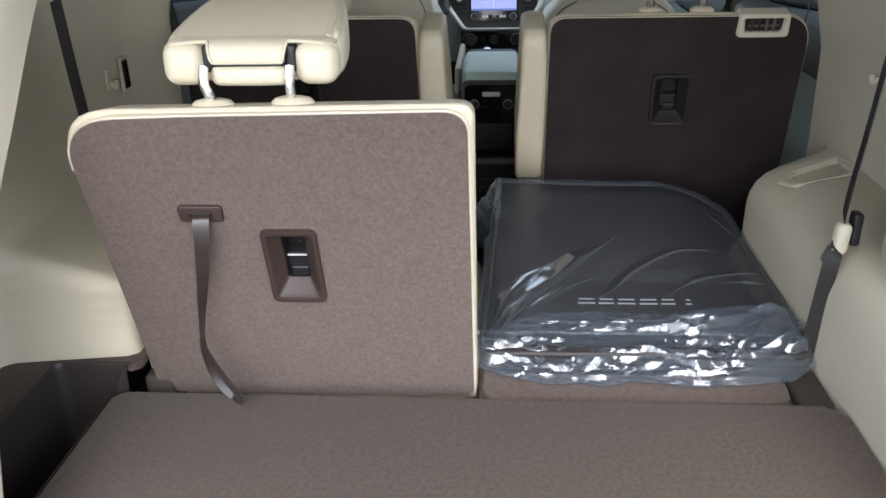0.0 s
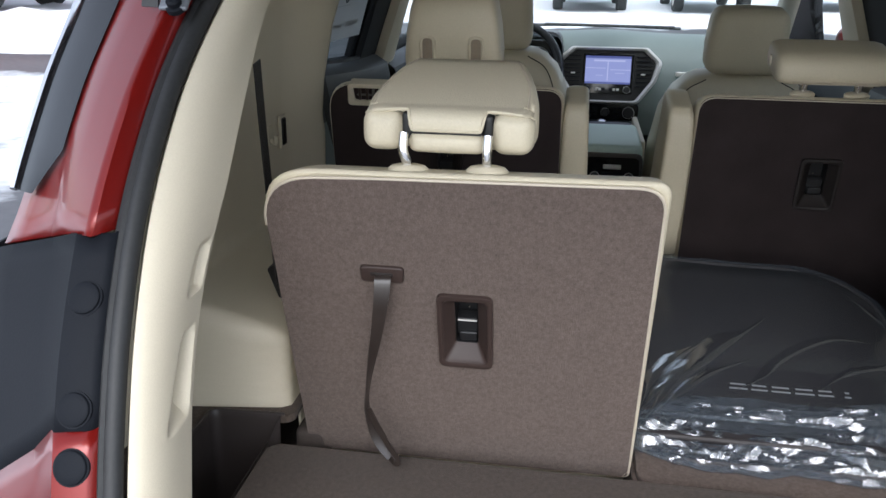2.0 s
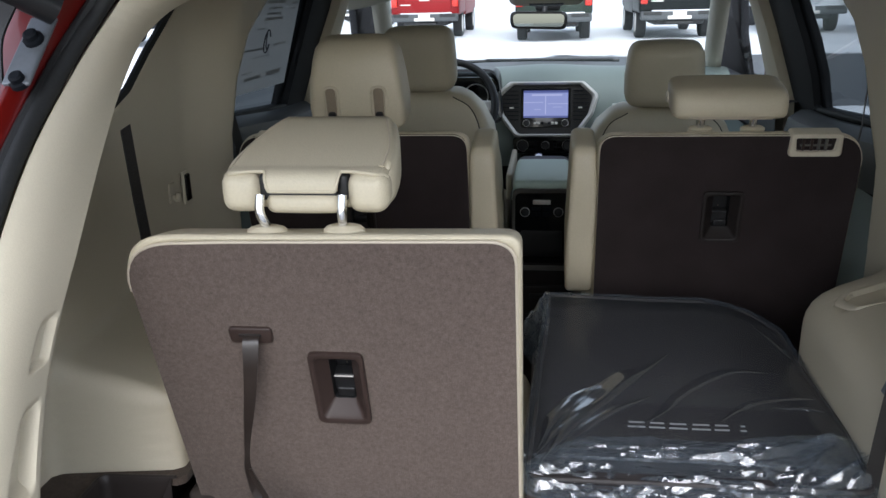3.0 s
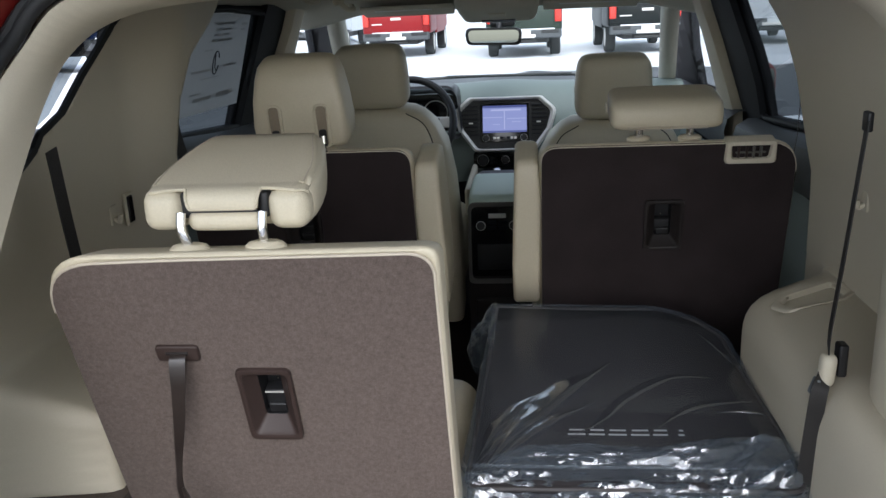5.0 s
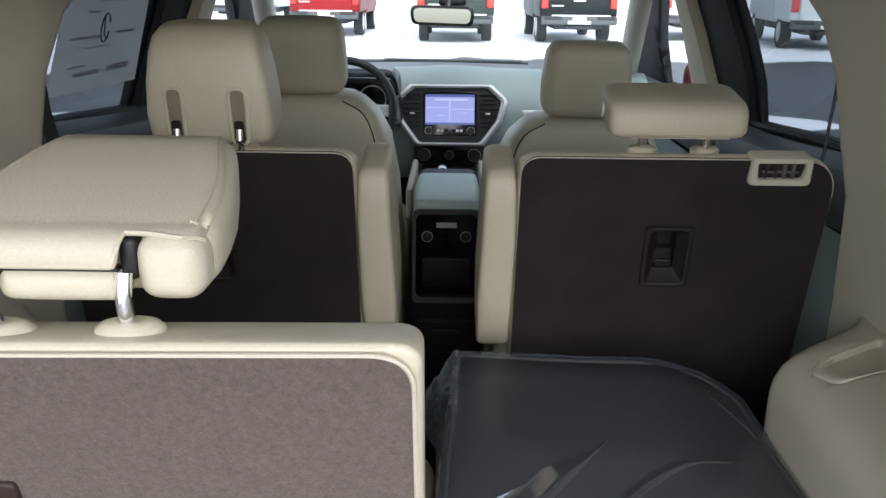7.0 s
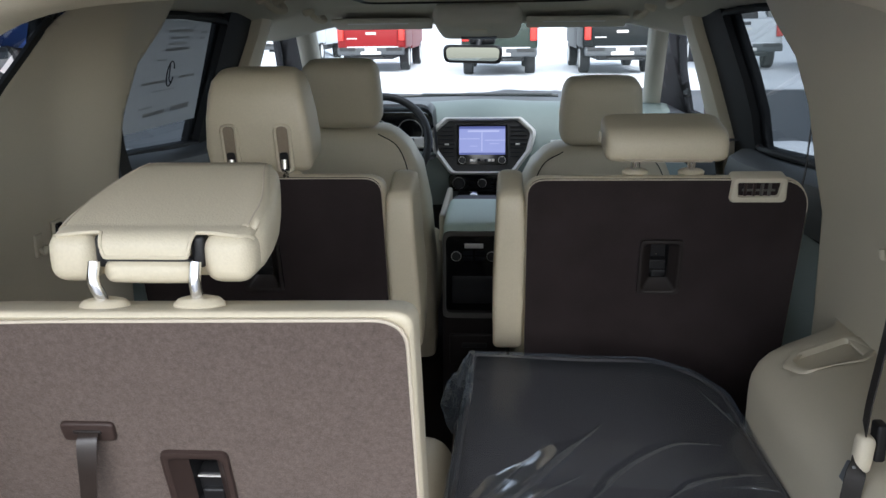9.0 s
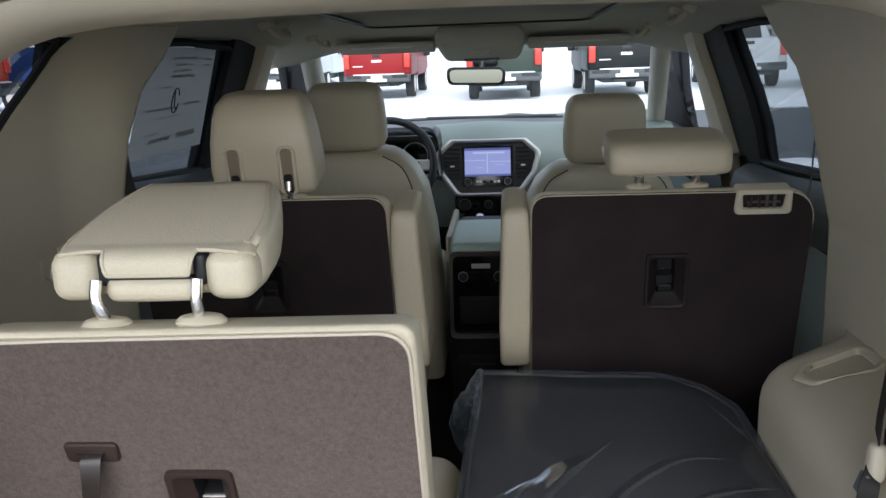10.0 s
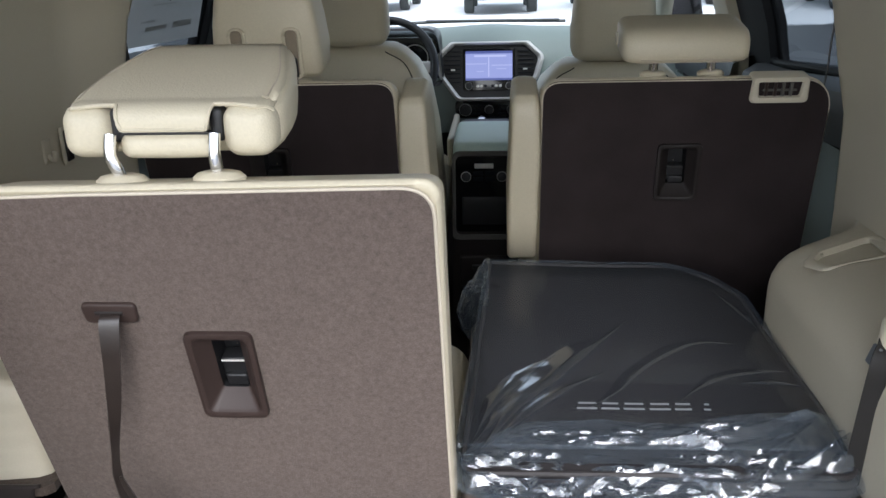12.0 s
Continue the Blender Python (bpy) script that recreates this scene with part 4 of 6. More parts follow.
for x, x_top in ((-0.066, -0.0715), (0.031, 0.0305)):
    part("post", tube(spline([(x, 0.033, 0.458), (x, 0.033, 0.480), (x_top, 0.036, 0.500), (x_top, 0.047, 0.517)], 5), 0.0060, 14), CHROME, seat3, "polished chrome headrest post")
    part("collar", lathe([(0, -0.006), (0.0245, -0.006), (0.0262, 0.001), (0.0255, 0.0055), (0.021, 0.0095), (0.013, 0.0115), (0.009, 0.0105), (0, 0.0105)], 28), LEATHER, seat3, "oval beige plastic post collar", pose(x, 0.033, 0.4710 + 0.03 * x, -22) @ Matrix.Diagonal((1, 0.74, 1, 1)))

# its headrest, folded forwards: thick wedge with a flap and two notches for the posts
HR = seat3.matrix_basis.inverted() @ pose(-0.2805, 1.05, 1.3475) @ Matrix.Diagonal((0.955, 1, 0.94, 1)) @ pose(0, -1.05, -1.345)


def hr_section(y, half, zlo, zhi, r):
    return [Vector((p[0], y, p[1])) for p in rounded([(-half, zlo, r), (half, zlo, r), (half, zhi, r), (-half, zhi, r)], 6)]


rows_ = []
for y, half, zlo, zhi, r in ((1.0560, 0.088, 1.322, 1.345, 0.010), (1.0565, 0.098, 1.316, 1.351, 0.013), (1.0600, 0.107, 1.312, 1.358, 0.017), (1.066, 0.1115, 1.310, 1.364, 0.020), (1.085, 0.1135, 1.310, 1.370, 0.022), (1.12, 0.1115, 1.312, 1.379, 0.024),
                             (1.16, 0.106, 1.314, 1.389, 0.025), (1.20, 0.098, 1.325, 1.398, 0.025), (1.228, 0.091, 1.337, 1.402, 0.024), (1.246, 0.082, 1.350, 1.399, 0.020), (1.254, 0.070, 1.362, 1.390, 0.012)):
    rows_.append(hr_section(y, half, zlo, zhi, r))
hb = part("headrest", loft(rows_, None, True, True), LEATHER, seat3, "folded beige leather headrest with a wraparound flap", HR, 60)
# flap: a skin over the top whose tongue hangs between the two notches
HEAD = ((1.048, 0.106, 1.358, 0.018), (1.060, 0.1115, 1.363, 0.020), (1.085, 0.1135, 1.370, 0.022), (1.12, 0.1115, 1.379, 0.024), (1.16, 0.106, 1.389, 0.025), (1.20, 0.098, 1.398, 0.025), (1.228, 0.091, 1.402, 0.024), (1.246, 0.082, 1.399, 0.020), (1.256, 0.070, 1.388, 0.012))


def head_top(x, y):
    for a_, b_ in zip(HEAD, HEAD[1:]):
        if y <= b_[0]:
            break
    u = max(0.0, min(1.0, (y - a_[0]) / (b_[0] - a_[0])))
    half, z, r = (a_[k_] + (b_[k_] - a_[k_]) * u for k_ in (1, 2, 3))
    over = max(0.0, abs(x) - (half - r))
    return z - 0.75 * (r - math.sqrt(max(0.0, r * r - min(over, 0.97 * r) ** 2)))


REAR = spline([(0, 1.062, 0.0), (0, 1.049, -0.0020), (0, 1.0400, -0.0065), (0, 1.0355, -0.0135), (0, 1.0345, -0.0210), (0, 1.0350, -0.0265)], 4)


def flap_end(x):
    a_ = abs(x)
    return 0.24 + 0.76 * (1 - step(0.0425, 0.0505, a_)) + 0.12 * step(0.060, 0.105, a_)


def rear_at(s_):
    k_ = s_ * (len(REAR) - 1)
    i_ = min(int(k_), len(REAR) - 2)
    return REAR[i_].lerp(REAR[i_ + 1], k_ - i_)


xs_ = [-0.1075 + 0.0064 * i for i in range(9)] + [-0.0520 + 0.0011 * i for i in range(9)] + [-0.041 + 0.0082 * i for i in range(11)]
xs_ = sorted(set([round(v, 5) for v in xs_] + [round(-v, 5) for v in xs_]))
cols_, lip = [], []
for x in xs_:
    col = []
    for i in range(10):
        y = 1.252 - (1.252 - 1.066) * i / 9
        w_ = x * (0.72 + 0.28 * step(1.26, 1.10, y))
        col.append(Vector((w_, y, head_top(w_, y) + 0.0020)))
    base_ = head_top(x, 1.062) + 0.0020
    for i in range(13):
        q_ = rear_at(flap_end(x) * i / 12)
        col.append(Vector((x, q_.y + 1.1 * max(0.0, abs(x) - 0.094), base_ + q_.z)))
    cols_.append(col)
    lip.append(col[-1])
ob = part("flap", loft(cols_), LEATHER, hb, "leather flap with a tongue between the posts", sharp=70)
s_ = ob.modifiers.new("thickness", "SOLIDIFY")
s_.thickness, s_.offset = 0.002, 0.0
part("flap_edge", tube([p + Vector((0, -0.0004, 0)) for p in lip], 0.0024, 6), LEATHER, hb)
# Thin black bar painting the shade in the crease below the tongue.
part("gap", softbox(0.090, 0.010, 0.0036, 0.0015, (0, 1.0440, 1.3345)), BLACK, hb)
part("roll", softbox(0.098, 0.035, 0.0260, 0.0105, (0, 1.0530, 1.3212), puff=0.0012), LEATHER, hb, "padded roll under the flap")
for side in (-1, 1):
    x = side * 0.0515
    # Solid black block in place of the shaded hole round the post.
    part("notch", softbox(0.0150, 0.020, 0.036, 0.006, (x, 1.0530, 1.3420)), BLACK, hb, "black block painting the shade in the post notch")
    ear = part("side_pad", softbox(0.0515, 0.064, 0.0520, 0.0155, (side * 0.0835, 1.0690, 1.3350), k=5, puff=0.0020), LEATHER, hb, "rounded leather side pad under the flap", sharp=80)
    for dx in (0.0035, 0.0075):
        stitched(ear, [(side * (0.0655 + dx), 1.0415 - 0.0035 * math.sin(math.pi * u), 1.3500 - 0.034 * u) for u in [i / 10 for i in range(11)]], PIPING, 0.0007)
    stitched(hb, [Vector((p.x * 0.985, p.y, p.z + 0.0016)) for p in (cols_[1] if side < 0 else cols_[-2])[:14]], PIPING, 0.0010)
part("cushion", softbox(0.48, 0.46, 0.15, 0.05, (0, 0, 0), puff=0.01), LEATHER, seat3, "", seat3.matrix_basis.inverted() @ pose(-0.255, 1.44, 0.755))

# third-row seat, folded flat, carpeted back upwards
fold = thing("folded_third_row_seat", "folded third-row seat with its brown carpeted back facing up", "seat", Matrix(((1, 0, 0, 0.222), (0, 0.997, -0.08, 1.118), (0, 0.08, 0.997, 0.818), (0, 0, 0, 1))))
flat_m = Matrix(((1, 0, 0, 0), (0, 0, 1, 0), (0, 1, 0, 0), (0, 0, 0, 1)))
fo = rounded([(-0.228, 0.0, 0.025), (0.228, 0.0, 0.03), (0.222, 0.55, 0.06), (-0.228, 0.55, 0.03)], 6)
part("back_carpet", slab(fo, -0.006, 0.004, 0.003), CARPET, fold, "brown carpet covering the seat back", flat_m)
part("backrest", slab(rounded([(-0.234, -0.004, 0.025), (0.234, -0.004, 0.03), (0.228, 0.555, 0.06), (-0.234, 0.555, 0.03)], 6), -0.115, -0.006, 0.004, 2), CARPET, fold, "", flat_m)


# second-row seats
def scaled_ring(ring, k_):
    c = sum((Vector(p) for p in ring), Vector((0, 0))) / len(ring)
    return [c + (Vector(p) - c) * k_ for p in ring]


def second_row(side, x_in, x_out, label):
    """Captain's seat from behind; side 1 has its inner edge at the smaller x."""
    st = thing("second_row_seat", label, "seat", tilted(0, 1.835, 1.15, 0.20), "second-row seats")
    lo, hi = min(x_in, x_out), max(x_in, x_out)
    zt, zb = (0.1265 if side > 0 else 0.1300), -0.46
    rin, rout = 0.035, 0.065
    tl, tr = (rin, rout) if side > 0 else (rout, rin)
    mid = (lo + hi) / 2
    body_ = [(p[0], p[1]) for p in rounded([(lo - 0.004, zb, 0.02), (hi + 0.004, zb, 0.02), (hi + 0.004, zt + 0.0025, tr + 0.003), (lo - 0.004, zt + 0.0025, tl + 0.003)], 8)]
    part("backrest", back_shell(body_, ((0.003, 0.012, 0.0), (0.001, 0.004, 0.0), (0.006, 0.001, 0.0), (0.014, 0.0, 0.001), (0.03, 0.0, 0.006), (0.05, 0.0, 0.016), (0.08, 0.006, 0.04), (0.105, 0.02, 0.07), (0.12, 0.05, 0.10))), LEATHER, st, sharp=60)
    cp = rounded([(lo, zb - 0.005, 0.02), (hi, zb - 0.005, 0.02), (hi, zt, tr), (lo, zt, tl)], 8)
    hole = [tuple(p) for p in rounded([(mid - 0.030, -0.055 - 0.052, 0.008), (mid + 0.030, -0.055 - 0.052, 0.008), (mid + 0.030, -0.055 + 0.052, 0.008), (mid - 0.030, -0.055 + 0.052, 0.008)], 3)]
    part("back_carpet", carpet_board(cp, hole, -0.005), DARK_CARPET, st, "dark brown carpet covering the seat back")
    part("piping", tube([Vector((p[0], -0.004, p[1])) for p in cp], 0.0014, 6, closed=True), PIPING, st)
    # inner bolster
    xb = x_in - side * 0.031
    rows2 = []
    for z, half, y0, y1 in ((-0.262, 0.018, 0.030, 0.14), (-0.258, 0.027, 0.012, 0.16), (-0.245, 0.030, -0.002, 0.17), (-0.15, 0.031, -0.016, 0.18), (0.0, 0.029, -0.012, 0.18), (0.06, 0.027, -0.004, 0.17), (0.082, 0.0255, 0.004, 0.16), (0.092, 0.022, 0.014, 0.14), (0.095, 0.015, 0.026, 0.12)):
        rows2.append([Vector((xb + p[0] - side * 0.004 * (z < -0.1), p[1], z)) for p in rounded([(-half, y0, 0.012), (half, y0, 0.012), (half, y1, 0.03), (-half, y1, 0.03)], 4)])
    part("bolster", loft(rows2, None, True, True), LEATHER, st, "beige leather side bolster", sharp=60)
    pull_cup(st, mid, -0.055, 0.083, 0.119, -0.0065, DARK_PLASTIC, BLACK)
    # release handle on the outer shoulder: open loop
    hx = x_out - side * 0.095
    ho = rounded([(hx - 0.052, 0.084, 0.010), (hx + 0.052, 0.084, 0.010), (hx + 0.0495, 0.134, 0.008), (hx - 0.0495, 0.134, 0.008)], 4)
    hi_ = rounded([(hx - 0.036, 0.096, 0.006), (hx + 0.036, 0.096, 0.006), (hx + 0.039, 0.1235, 0.004), (hx - 0.039, 0.1235, 0.004)], 4)
    hb_ = loft([[Vector((p[0], d, p[1])) for p in ring_] for ring_, d in ((ho, 0.02), (ho, -0.010), (scaled_ring(ho, 0.94), -0.0135), (scaled_ring(hi_, 1.07), -0.0135), (hi_, -0.010), (hi_, 0.022))], None, True)
    hd = part("release_handle", hb_, TRIM, st, "beige plastic seat release handle", sharp=35)
    part("handle_well", slab(hi_, -0.0048, 0.021), SLOT, hd)
    for u in (-0.024, -0.008, 0.006, 0.020):
        part("catch", softbox(0.005, 0.008, 0.026, 0.002, (hx + u, -0.0075, 0.1095)), BROWN_PLASTIC if u < 0 else TAUPE, hd)
    part("catch_bar", softbox(0.060, 0.004, 0.004, 0.0015, (hx, -0.0085, 0.1080)), TAUPE, hd)
    part("cushion", softbox(0.52, 0.50, 0.16, 0.06, (mid, 0.32, -0.50), puff=0.01), LEATHER, st)
    return st


seat2r = second_row(1, 0.121, 0.640, "second-row captain's seat, dark carpeted back, headrest folded down")
seat2l = second_row(-1, -0.156, -0.660, "second-row captain's seat, dark carpeted back, headrest upright")
# folded headrest of the one seat
posts(seat2r, (0.326, 0.431), 0.042, 0.124, 0.172, 0.004, 0.0085)
rows_ = []
for x, s_ in ((0.268, 0.62), (0.2705, 0.80), (0.276, 0.92), (0.288, 0.985), (0.305, 1.0), (0.38, 1.01), (0.460, 1.0), (0.478, 0.985), (0.489, 0.92), (0.4945, 0.80), (0.497, 0.62)):
    rows_.append([Vector((x, 0.075 + p[0] * s_, 0.1715 + p[1] * s_ * 0.74)) for p in rounded([(-0.050, -0.040, 0.030), (0.10, -0.030, 0.03), (0.10, 0.046, 0.04), (-0.042, 0.046, 0.045)], 7)])
h2 = part("headrest", loft(rows_, None, True, True), LEATHER, seat2r, "beige leather headrest folded forwards", sharp=60)
for z in (0.150, 0.1545):
    stitched(h2, [(x, 0.0285, z) for x in (0.30, 0.34, 0.38, 0.42, 0.465)])
part("button", lathe([(0, 0), (0.012, 0), (0.012, 0.003), (0.0, 0.004)], 16, "x"), TRIM, h2, "", pose(0.2625, 0.085, 0.180, 0, 0, 180))
# upright headrest of the other
posts(seat2l, (-0.441, -0.339), 0.028, 0.126, 0.17, 0.0, 0.0085)
rows_ = []
for z, half, y0, y1 in ((0.134, 0.080, 0.035, 0.10), (0.137, 0.096, 0.022, 0.115), (0.150, 0.104, 0.012, 0.125), (0.19, 0.105, 0.008, 0.13), (0.25, 0.100, 0.012, 0.13), (0.30, 0.092, 0.022, 0.13), (0.325, 0.086, 0.034, 0.12), (0.338, 0.076, 0.048, 0.11), (0.342, 0.06, 0.06, 0.10)):
    rows_.append([Vector((-0.390 + p[0] * 0.975, p[1], 0.134 + (z - 0.134) * 0.895)) for p in rounded([(-half, y0, 0.02), (half, y0, 0.02), (half, y1, 0.03), (-half, y1, 0.03)], 5)])
h2 = part("headrest", loft(rows_, None, True, True), LEATHER, seat2l, "upright beige leather headrest with two post slots", sharp=60)
for x in (-0.441, -0.339):
    so = rounded([(-0.012, 0.142, 0.009), (0.012, 0.142, 0.009), (0.012, 0.230, 0.010), (-0.012, 0.230, 0.010)], 4)
    part("slot_rim", tube([Vector((x + p[0] * 1.15, 0.0075 + 0.02 * step(0.2, 0.3, p[1]), p[1])) for p in so], 0.0042, 8, closed=True), LEATHER, h2)
    part("slot", slab([(x + p[0] * 0.85, p[1]) for p in so], 0.0055, 0.013), SLOT, h2, "slot lining with the recess shade in its colour")
    # Flat black slab painting the deep shade at the slot's foot.
    part("slot_shade", slab(rounded([(x - 0.008, 0.140, 0.004), (x + 0.008, 0.140, 0.004), (x + 0.008, 0.180, 0.006), (x - 0.008, 0.180, 0.006)], 3), 0.0035, 0.010), BLACK, h2)
    part("slot_post", tube([(x, 0.010, 0.124), (x, 0.001, 0.136), (x, -0.001, 0.150), (x, 0.004, 0.166)], 0.0060, 10), CHROME, h2, "polished chrome headrest post")


# front seats
def front_seat(cx, z_top, label):
    st = thing("front_seat", label, "seat", tilted(cx, 2.64, z_top, 0.16), "front seats")
    rows2 = []
    for z, half, y0, y1, r in ((-0.75, 0.25, 0.0, 0.20, 0.04), (-0.45, 0.255, -0.02, 0.20, 0.06), (-0.25, 0.245, -0.02, 0.18, 0.06), (-0.12, 0.225, -0.015, 0.16, 0.05), (-0.05, 0.195, -0.01, 0.14, 0.05), (-0.015, 0.160, 0.0, 0.13, 0.045), (0.0, 0.135, 0.012, 0.12, 0.04), (0.006, 0.10, 0.03, 0.10, 0.03)):
        rows2.append([Vector((p[0], p[1], z)) for p in rounded([(-half, y0, r), (half, y0, r), (half, y1, r), (-half, y1, r)], 6)])
    part("backrest", loft(rows2, None, True, True), LEATHER, st, sharp=60)
    for s_ in (-1, 1):
        stitched(st, spline([(s_ * 0.105, -0.0, 0.0), (s_ * 0.165, -0.012, -0.04), (s_ * 0.195, -0.022, -0.15), (s_ * 0.205, -0.024, -0.40)], 6), CLAD, 0.0016)
    part("headrest", softbox(0.226, 0.11, 0.185, 0.032, (0, 0.045, 0.108), puff=0.006, taper=0.07), LEATHER, st, "upright beige leather headrest")
    for x in (-0.05, 0.05):
        part("post", tube([(x, 0.05, -0.02), (x, 0.05, 0.04)], 0.007, 10), CHROME, st)
    part("button", lathe([(0, 0), (0.015, 0), (0.015, 0.003), (0, 0.004)], 16, "x"), TRIM, st, "", pose(-0.113, 0.05, 0.10, 0, 0, 180))
    part("cushion", softbox(0.50, 0.52, 0.18, 0.06, (0, 0.36, -0.62), puff=0.01), LEATHER, st)
    return st


front_seat(0.356, 1.198, "front passenger seat in beige leather with upright headrest")
front_seat(-0.385, 1.252, "driver's seat in beige leather with upright headrest")


# ---- centre console ----
con = thing("centre_console", "beige centre console with black rear climate panel", "console", pose(-0.004, 2.62, 0))
part("body", slab(rounded([(-0.098, 0.40, 0.02), (0.098, 0.40, 0.02), (0.092, 0.962, 0.02), (-0.092, 0.962, 0.02)], 5), 0.0, 0.55, 0.01), DARK_PLASTIC, con)
fr_ = loft([[Vector((p[0] * s_, d, 0.845 + (p[1] - 0.845) * s_)) for p in rounded([(-0.095, 0.70, 0.02), (0.095, 0.70, 0.02), (0.092, 0.968, 0.025), (-0.092, 0.968, 0.025)], 5)] for s_, d in ((1.0, 0.03), (1.0, -0.004), (0.985, -0.008), (0.90, -0.006), (0.89, 0.004))], None, True)
part("surround", fr_, TAUPE, con, "dark taupe plastic surround", sharp=30)
part("panel", slab(rounded([(-0.084, 0.725, 0.012), (0.084, 0.725, 0.012), (0.084, 0.952, 0.012), (-0.084, 0.952, 0.012)], 4), -0.003, 0.02, 0.002), GLOSS_BLACK, con, "gloss black rear climate panel")
part("pocket", softbox(0.13, 0.01, 0.085, 0.01, (0, -0.0035, 0.79)), BLACK, con)
part("display", softbox(0.055, 0.004, 0.014, 0.001, (0, -0.0045, 0.925)), SILVER, con, "pale display bar")
for x in (-0.052, 0.052):
    part("knob", lathe([(0, 0), (0.0135, 0), (0.0135, -0.010), (0.010, -0.012), (0, -0.012)], 20, "y"), BLACK, con, "black rotary knob", Matrix.Translation((x, -0.004, 0.895)))
    part("knob_ring", lathe([(0.0128, -0.006), (0.0150, -0.006), (0.0150, -0.009), (0.0128, -0.009)], 20, "y"), SILVER, con, "", Matrix.Translation((x, -0.004, 0.895)))
for x in (-0.018, 0.018):
    for z in (0.886, 0.903):
        part("key", softbox(0.030, 0.004, 0.012, 0.001, (x, -0.0045, z)), CLAD, con)
part("lower_drawer", softbox(0.15, 0.012, 0.10, 0.008, (0, -0.004, 0.60)), DARK_PLASTIC, con)
part("drawer_pull", softbox(0.075, 0.010, 0.016, 0.004, (0, -0.010, 0.615)), BLACK, con)
lid = softbox(0.180, 0.36, 0.045, 0.016, (0, 0.185, 0.968), puff=0.004)
part("armrest_lid", lid, LID, con, "pale grey padded armrest lid")
part("upper_body", softbox(0.188, 0.36, 0.030, 0.008, (0, 0.180, 0.938)), LID, con)
part("shifter_boot", softbox(0.07, 0.10, 0.04, 0.015, (0, 0.66, 0.86)), BLACK, con)
part("shifter", softbox(0.035, 0.05, 0.05, 0.014, (-0.02, 0.66, 0.925)), CHROME, con, "chrome-topped gear selector")
part("shifter_stem", tube([(-0.02, 0.66, 0.86), (-0.02, 0.66, 0.91)], 0.012, 10), BLACK, con)
part("tunnel", softbox(0.24, 0.65, 0.40, 0.03, (0, 0.72, 0.66)), DARK_PLASTIC, con)
for s_ in (-1, 1):
    part("side_rail", softbox(0.022, 0.5, 0.10, 0.01, (s_ * 0.125, 0.72, 0.86)), TRIM, con)

# ---- dashboard ----
dash = thing("dashboard", "pale grey dashboard with silver-framed touchscreen", "dashboard", pose(0, 3.72, 0))
prof = [(0.02, 0.80), (-0.03, 0.92), (-0.02, 1.03), (0.02, 1.11), (0.05, 1.165), (0.09, 1.20), (0.16, 1.222), (0.28, 1.215), (0.55, 1.185)]
rows_ = []
for x in [-0.76 + 0.04 * i for i in range(39)]:
    curve_ = 0.10 * (abs(x) / 0.76) ** 3
    rows_.append([Vector((x, y - curve_, z + 0.012 * math.exp(-((x / 0.16) ** 2)))) for y, z in prof])
part("pad", loft(rows_), DASH, dash, sharp=60)
part("lower", loft([[Vector((x, y, z)) for y, z in ((0.03, 0.82), (0.06, 0.65), (0.20, 0.45))] for x in (-0.76, -0.3, 0.3, 0.76)]), BLACK, dash)
oct_ = [(-0.150, 1.176, 0.02), (0.156, 1.176, 0.02), (0.218, 1.120, 0.03), (0.196, 1.04, 0.03), (0.128, 0.948, 0.03), (-0.128, 0.948, 0.03), (-0.196, 1.04, 0.03), (-0.214, 1.120, 0.03)]
oo = rounded(oct_, 4)
tl_ = Matrix.Translation((0, -0.03, 1.06)) @ pose(0, 0, 0, -12) @ Matrix.Translation((0, 0, -1.06))


def scaled(pts_, s_, cz=1.06):
    return [(p[0] * s_, cz + (p[1] - cz) * s_) for p in pts_]


part("centre_block", slab(scaled(oo, 0.97), -0.002, 0.08), BLACK, dash, "black centre stack", tl_)
bz = loft([[Vector((p[0], d, p[1])) for p in scaled(oo, s_)] for s_, d in ((1.035, 0.03), (1.035, -0.008), (1.022, -0.020), (0.975, -0.025), (0.925, -0.017), (0.912, 0.002))], None, True)
part("silver_bezel", bz, SILVER, dash, "satin silver bezel", tl_, 30)
part("screen_frame", slab(rounded([(-0.106, 0.985, 0.008), (0.106, 0.985, 0.008), (0.106, 1.152, 0.008), (-0.106, 1.152, 0.008)], 3), -0.006, 0.01, 0.002), GLOSS_BLACK, dash, "", tl_)
scr = part("screen", slab([(-0.095, 1.026), (0.095, 1.026), (0.095, 1.142), (-0.095, 1.142)], -0.0075, 0.0), SCREEN, dash, "lit blue-white touchscreen", tl_)
SCREEN_BAR = glow_mat("screen_dark_bar", (0.12, 0.15, 0.42), 0.25)
SCREEN_LINE = glow_mat("screen_pale_line", (0.52, 0.55, 0.82), 0.34)
for a_, b_, c_, d_, mm in ((-0.095, 1.132, 0.095, 1.142, SCREEN_BAR), (-0.095, 1.026, 0.095, 1.034, SCREEN_BAR), (-0.003, 1.040, 0.001, 1.118, SCREEN_LINE), (-0.095, 1.090, -0.01, 1.0925, SCREEN_LINE), (0.01, 1.084, 0.095, 1.0865, SCREEN_LINE), (-0.06, 1.119, 0.07, 1.126, SCREEN_LINE), (-0.05, 1.060, -0.02, 1.062, SCREEN_LINE), (0.03, 1.070, 0.07, 1.072, SCREEN_LINE)):
    part("screen_mark", slab([(a_, b_), (c_, b_), (c_, d_), (a_, d_)], -0.0083, -0.0076), mm, scr)
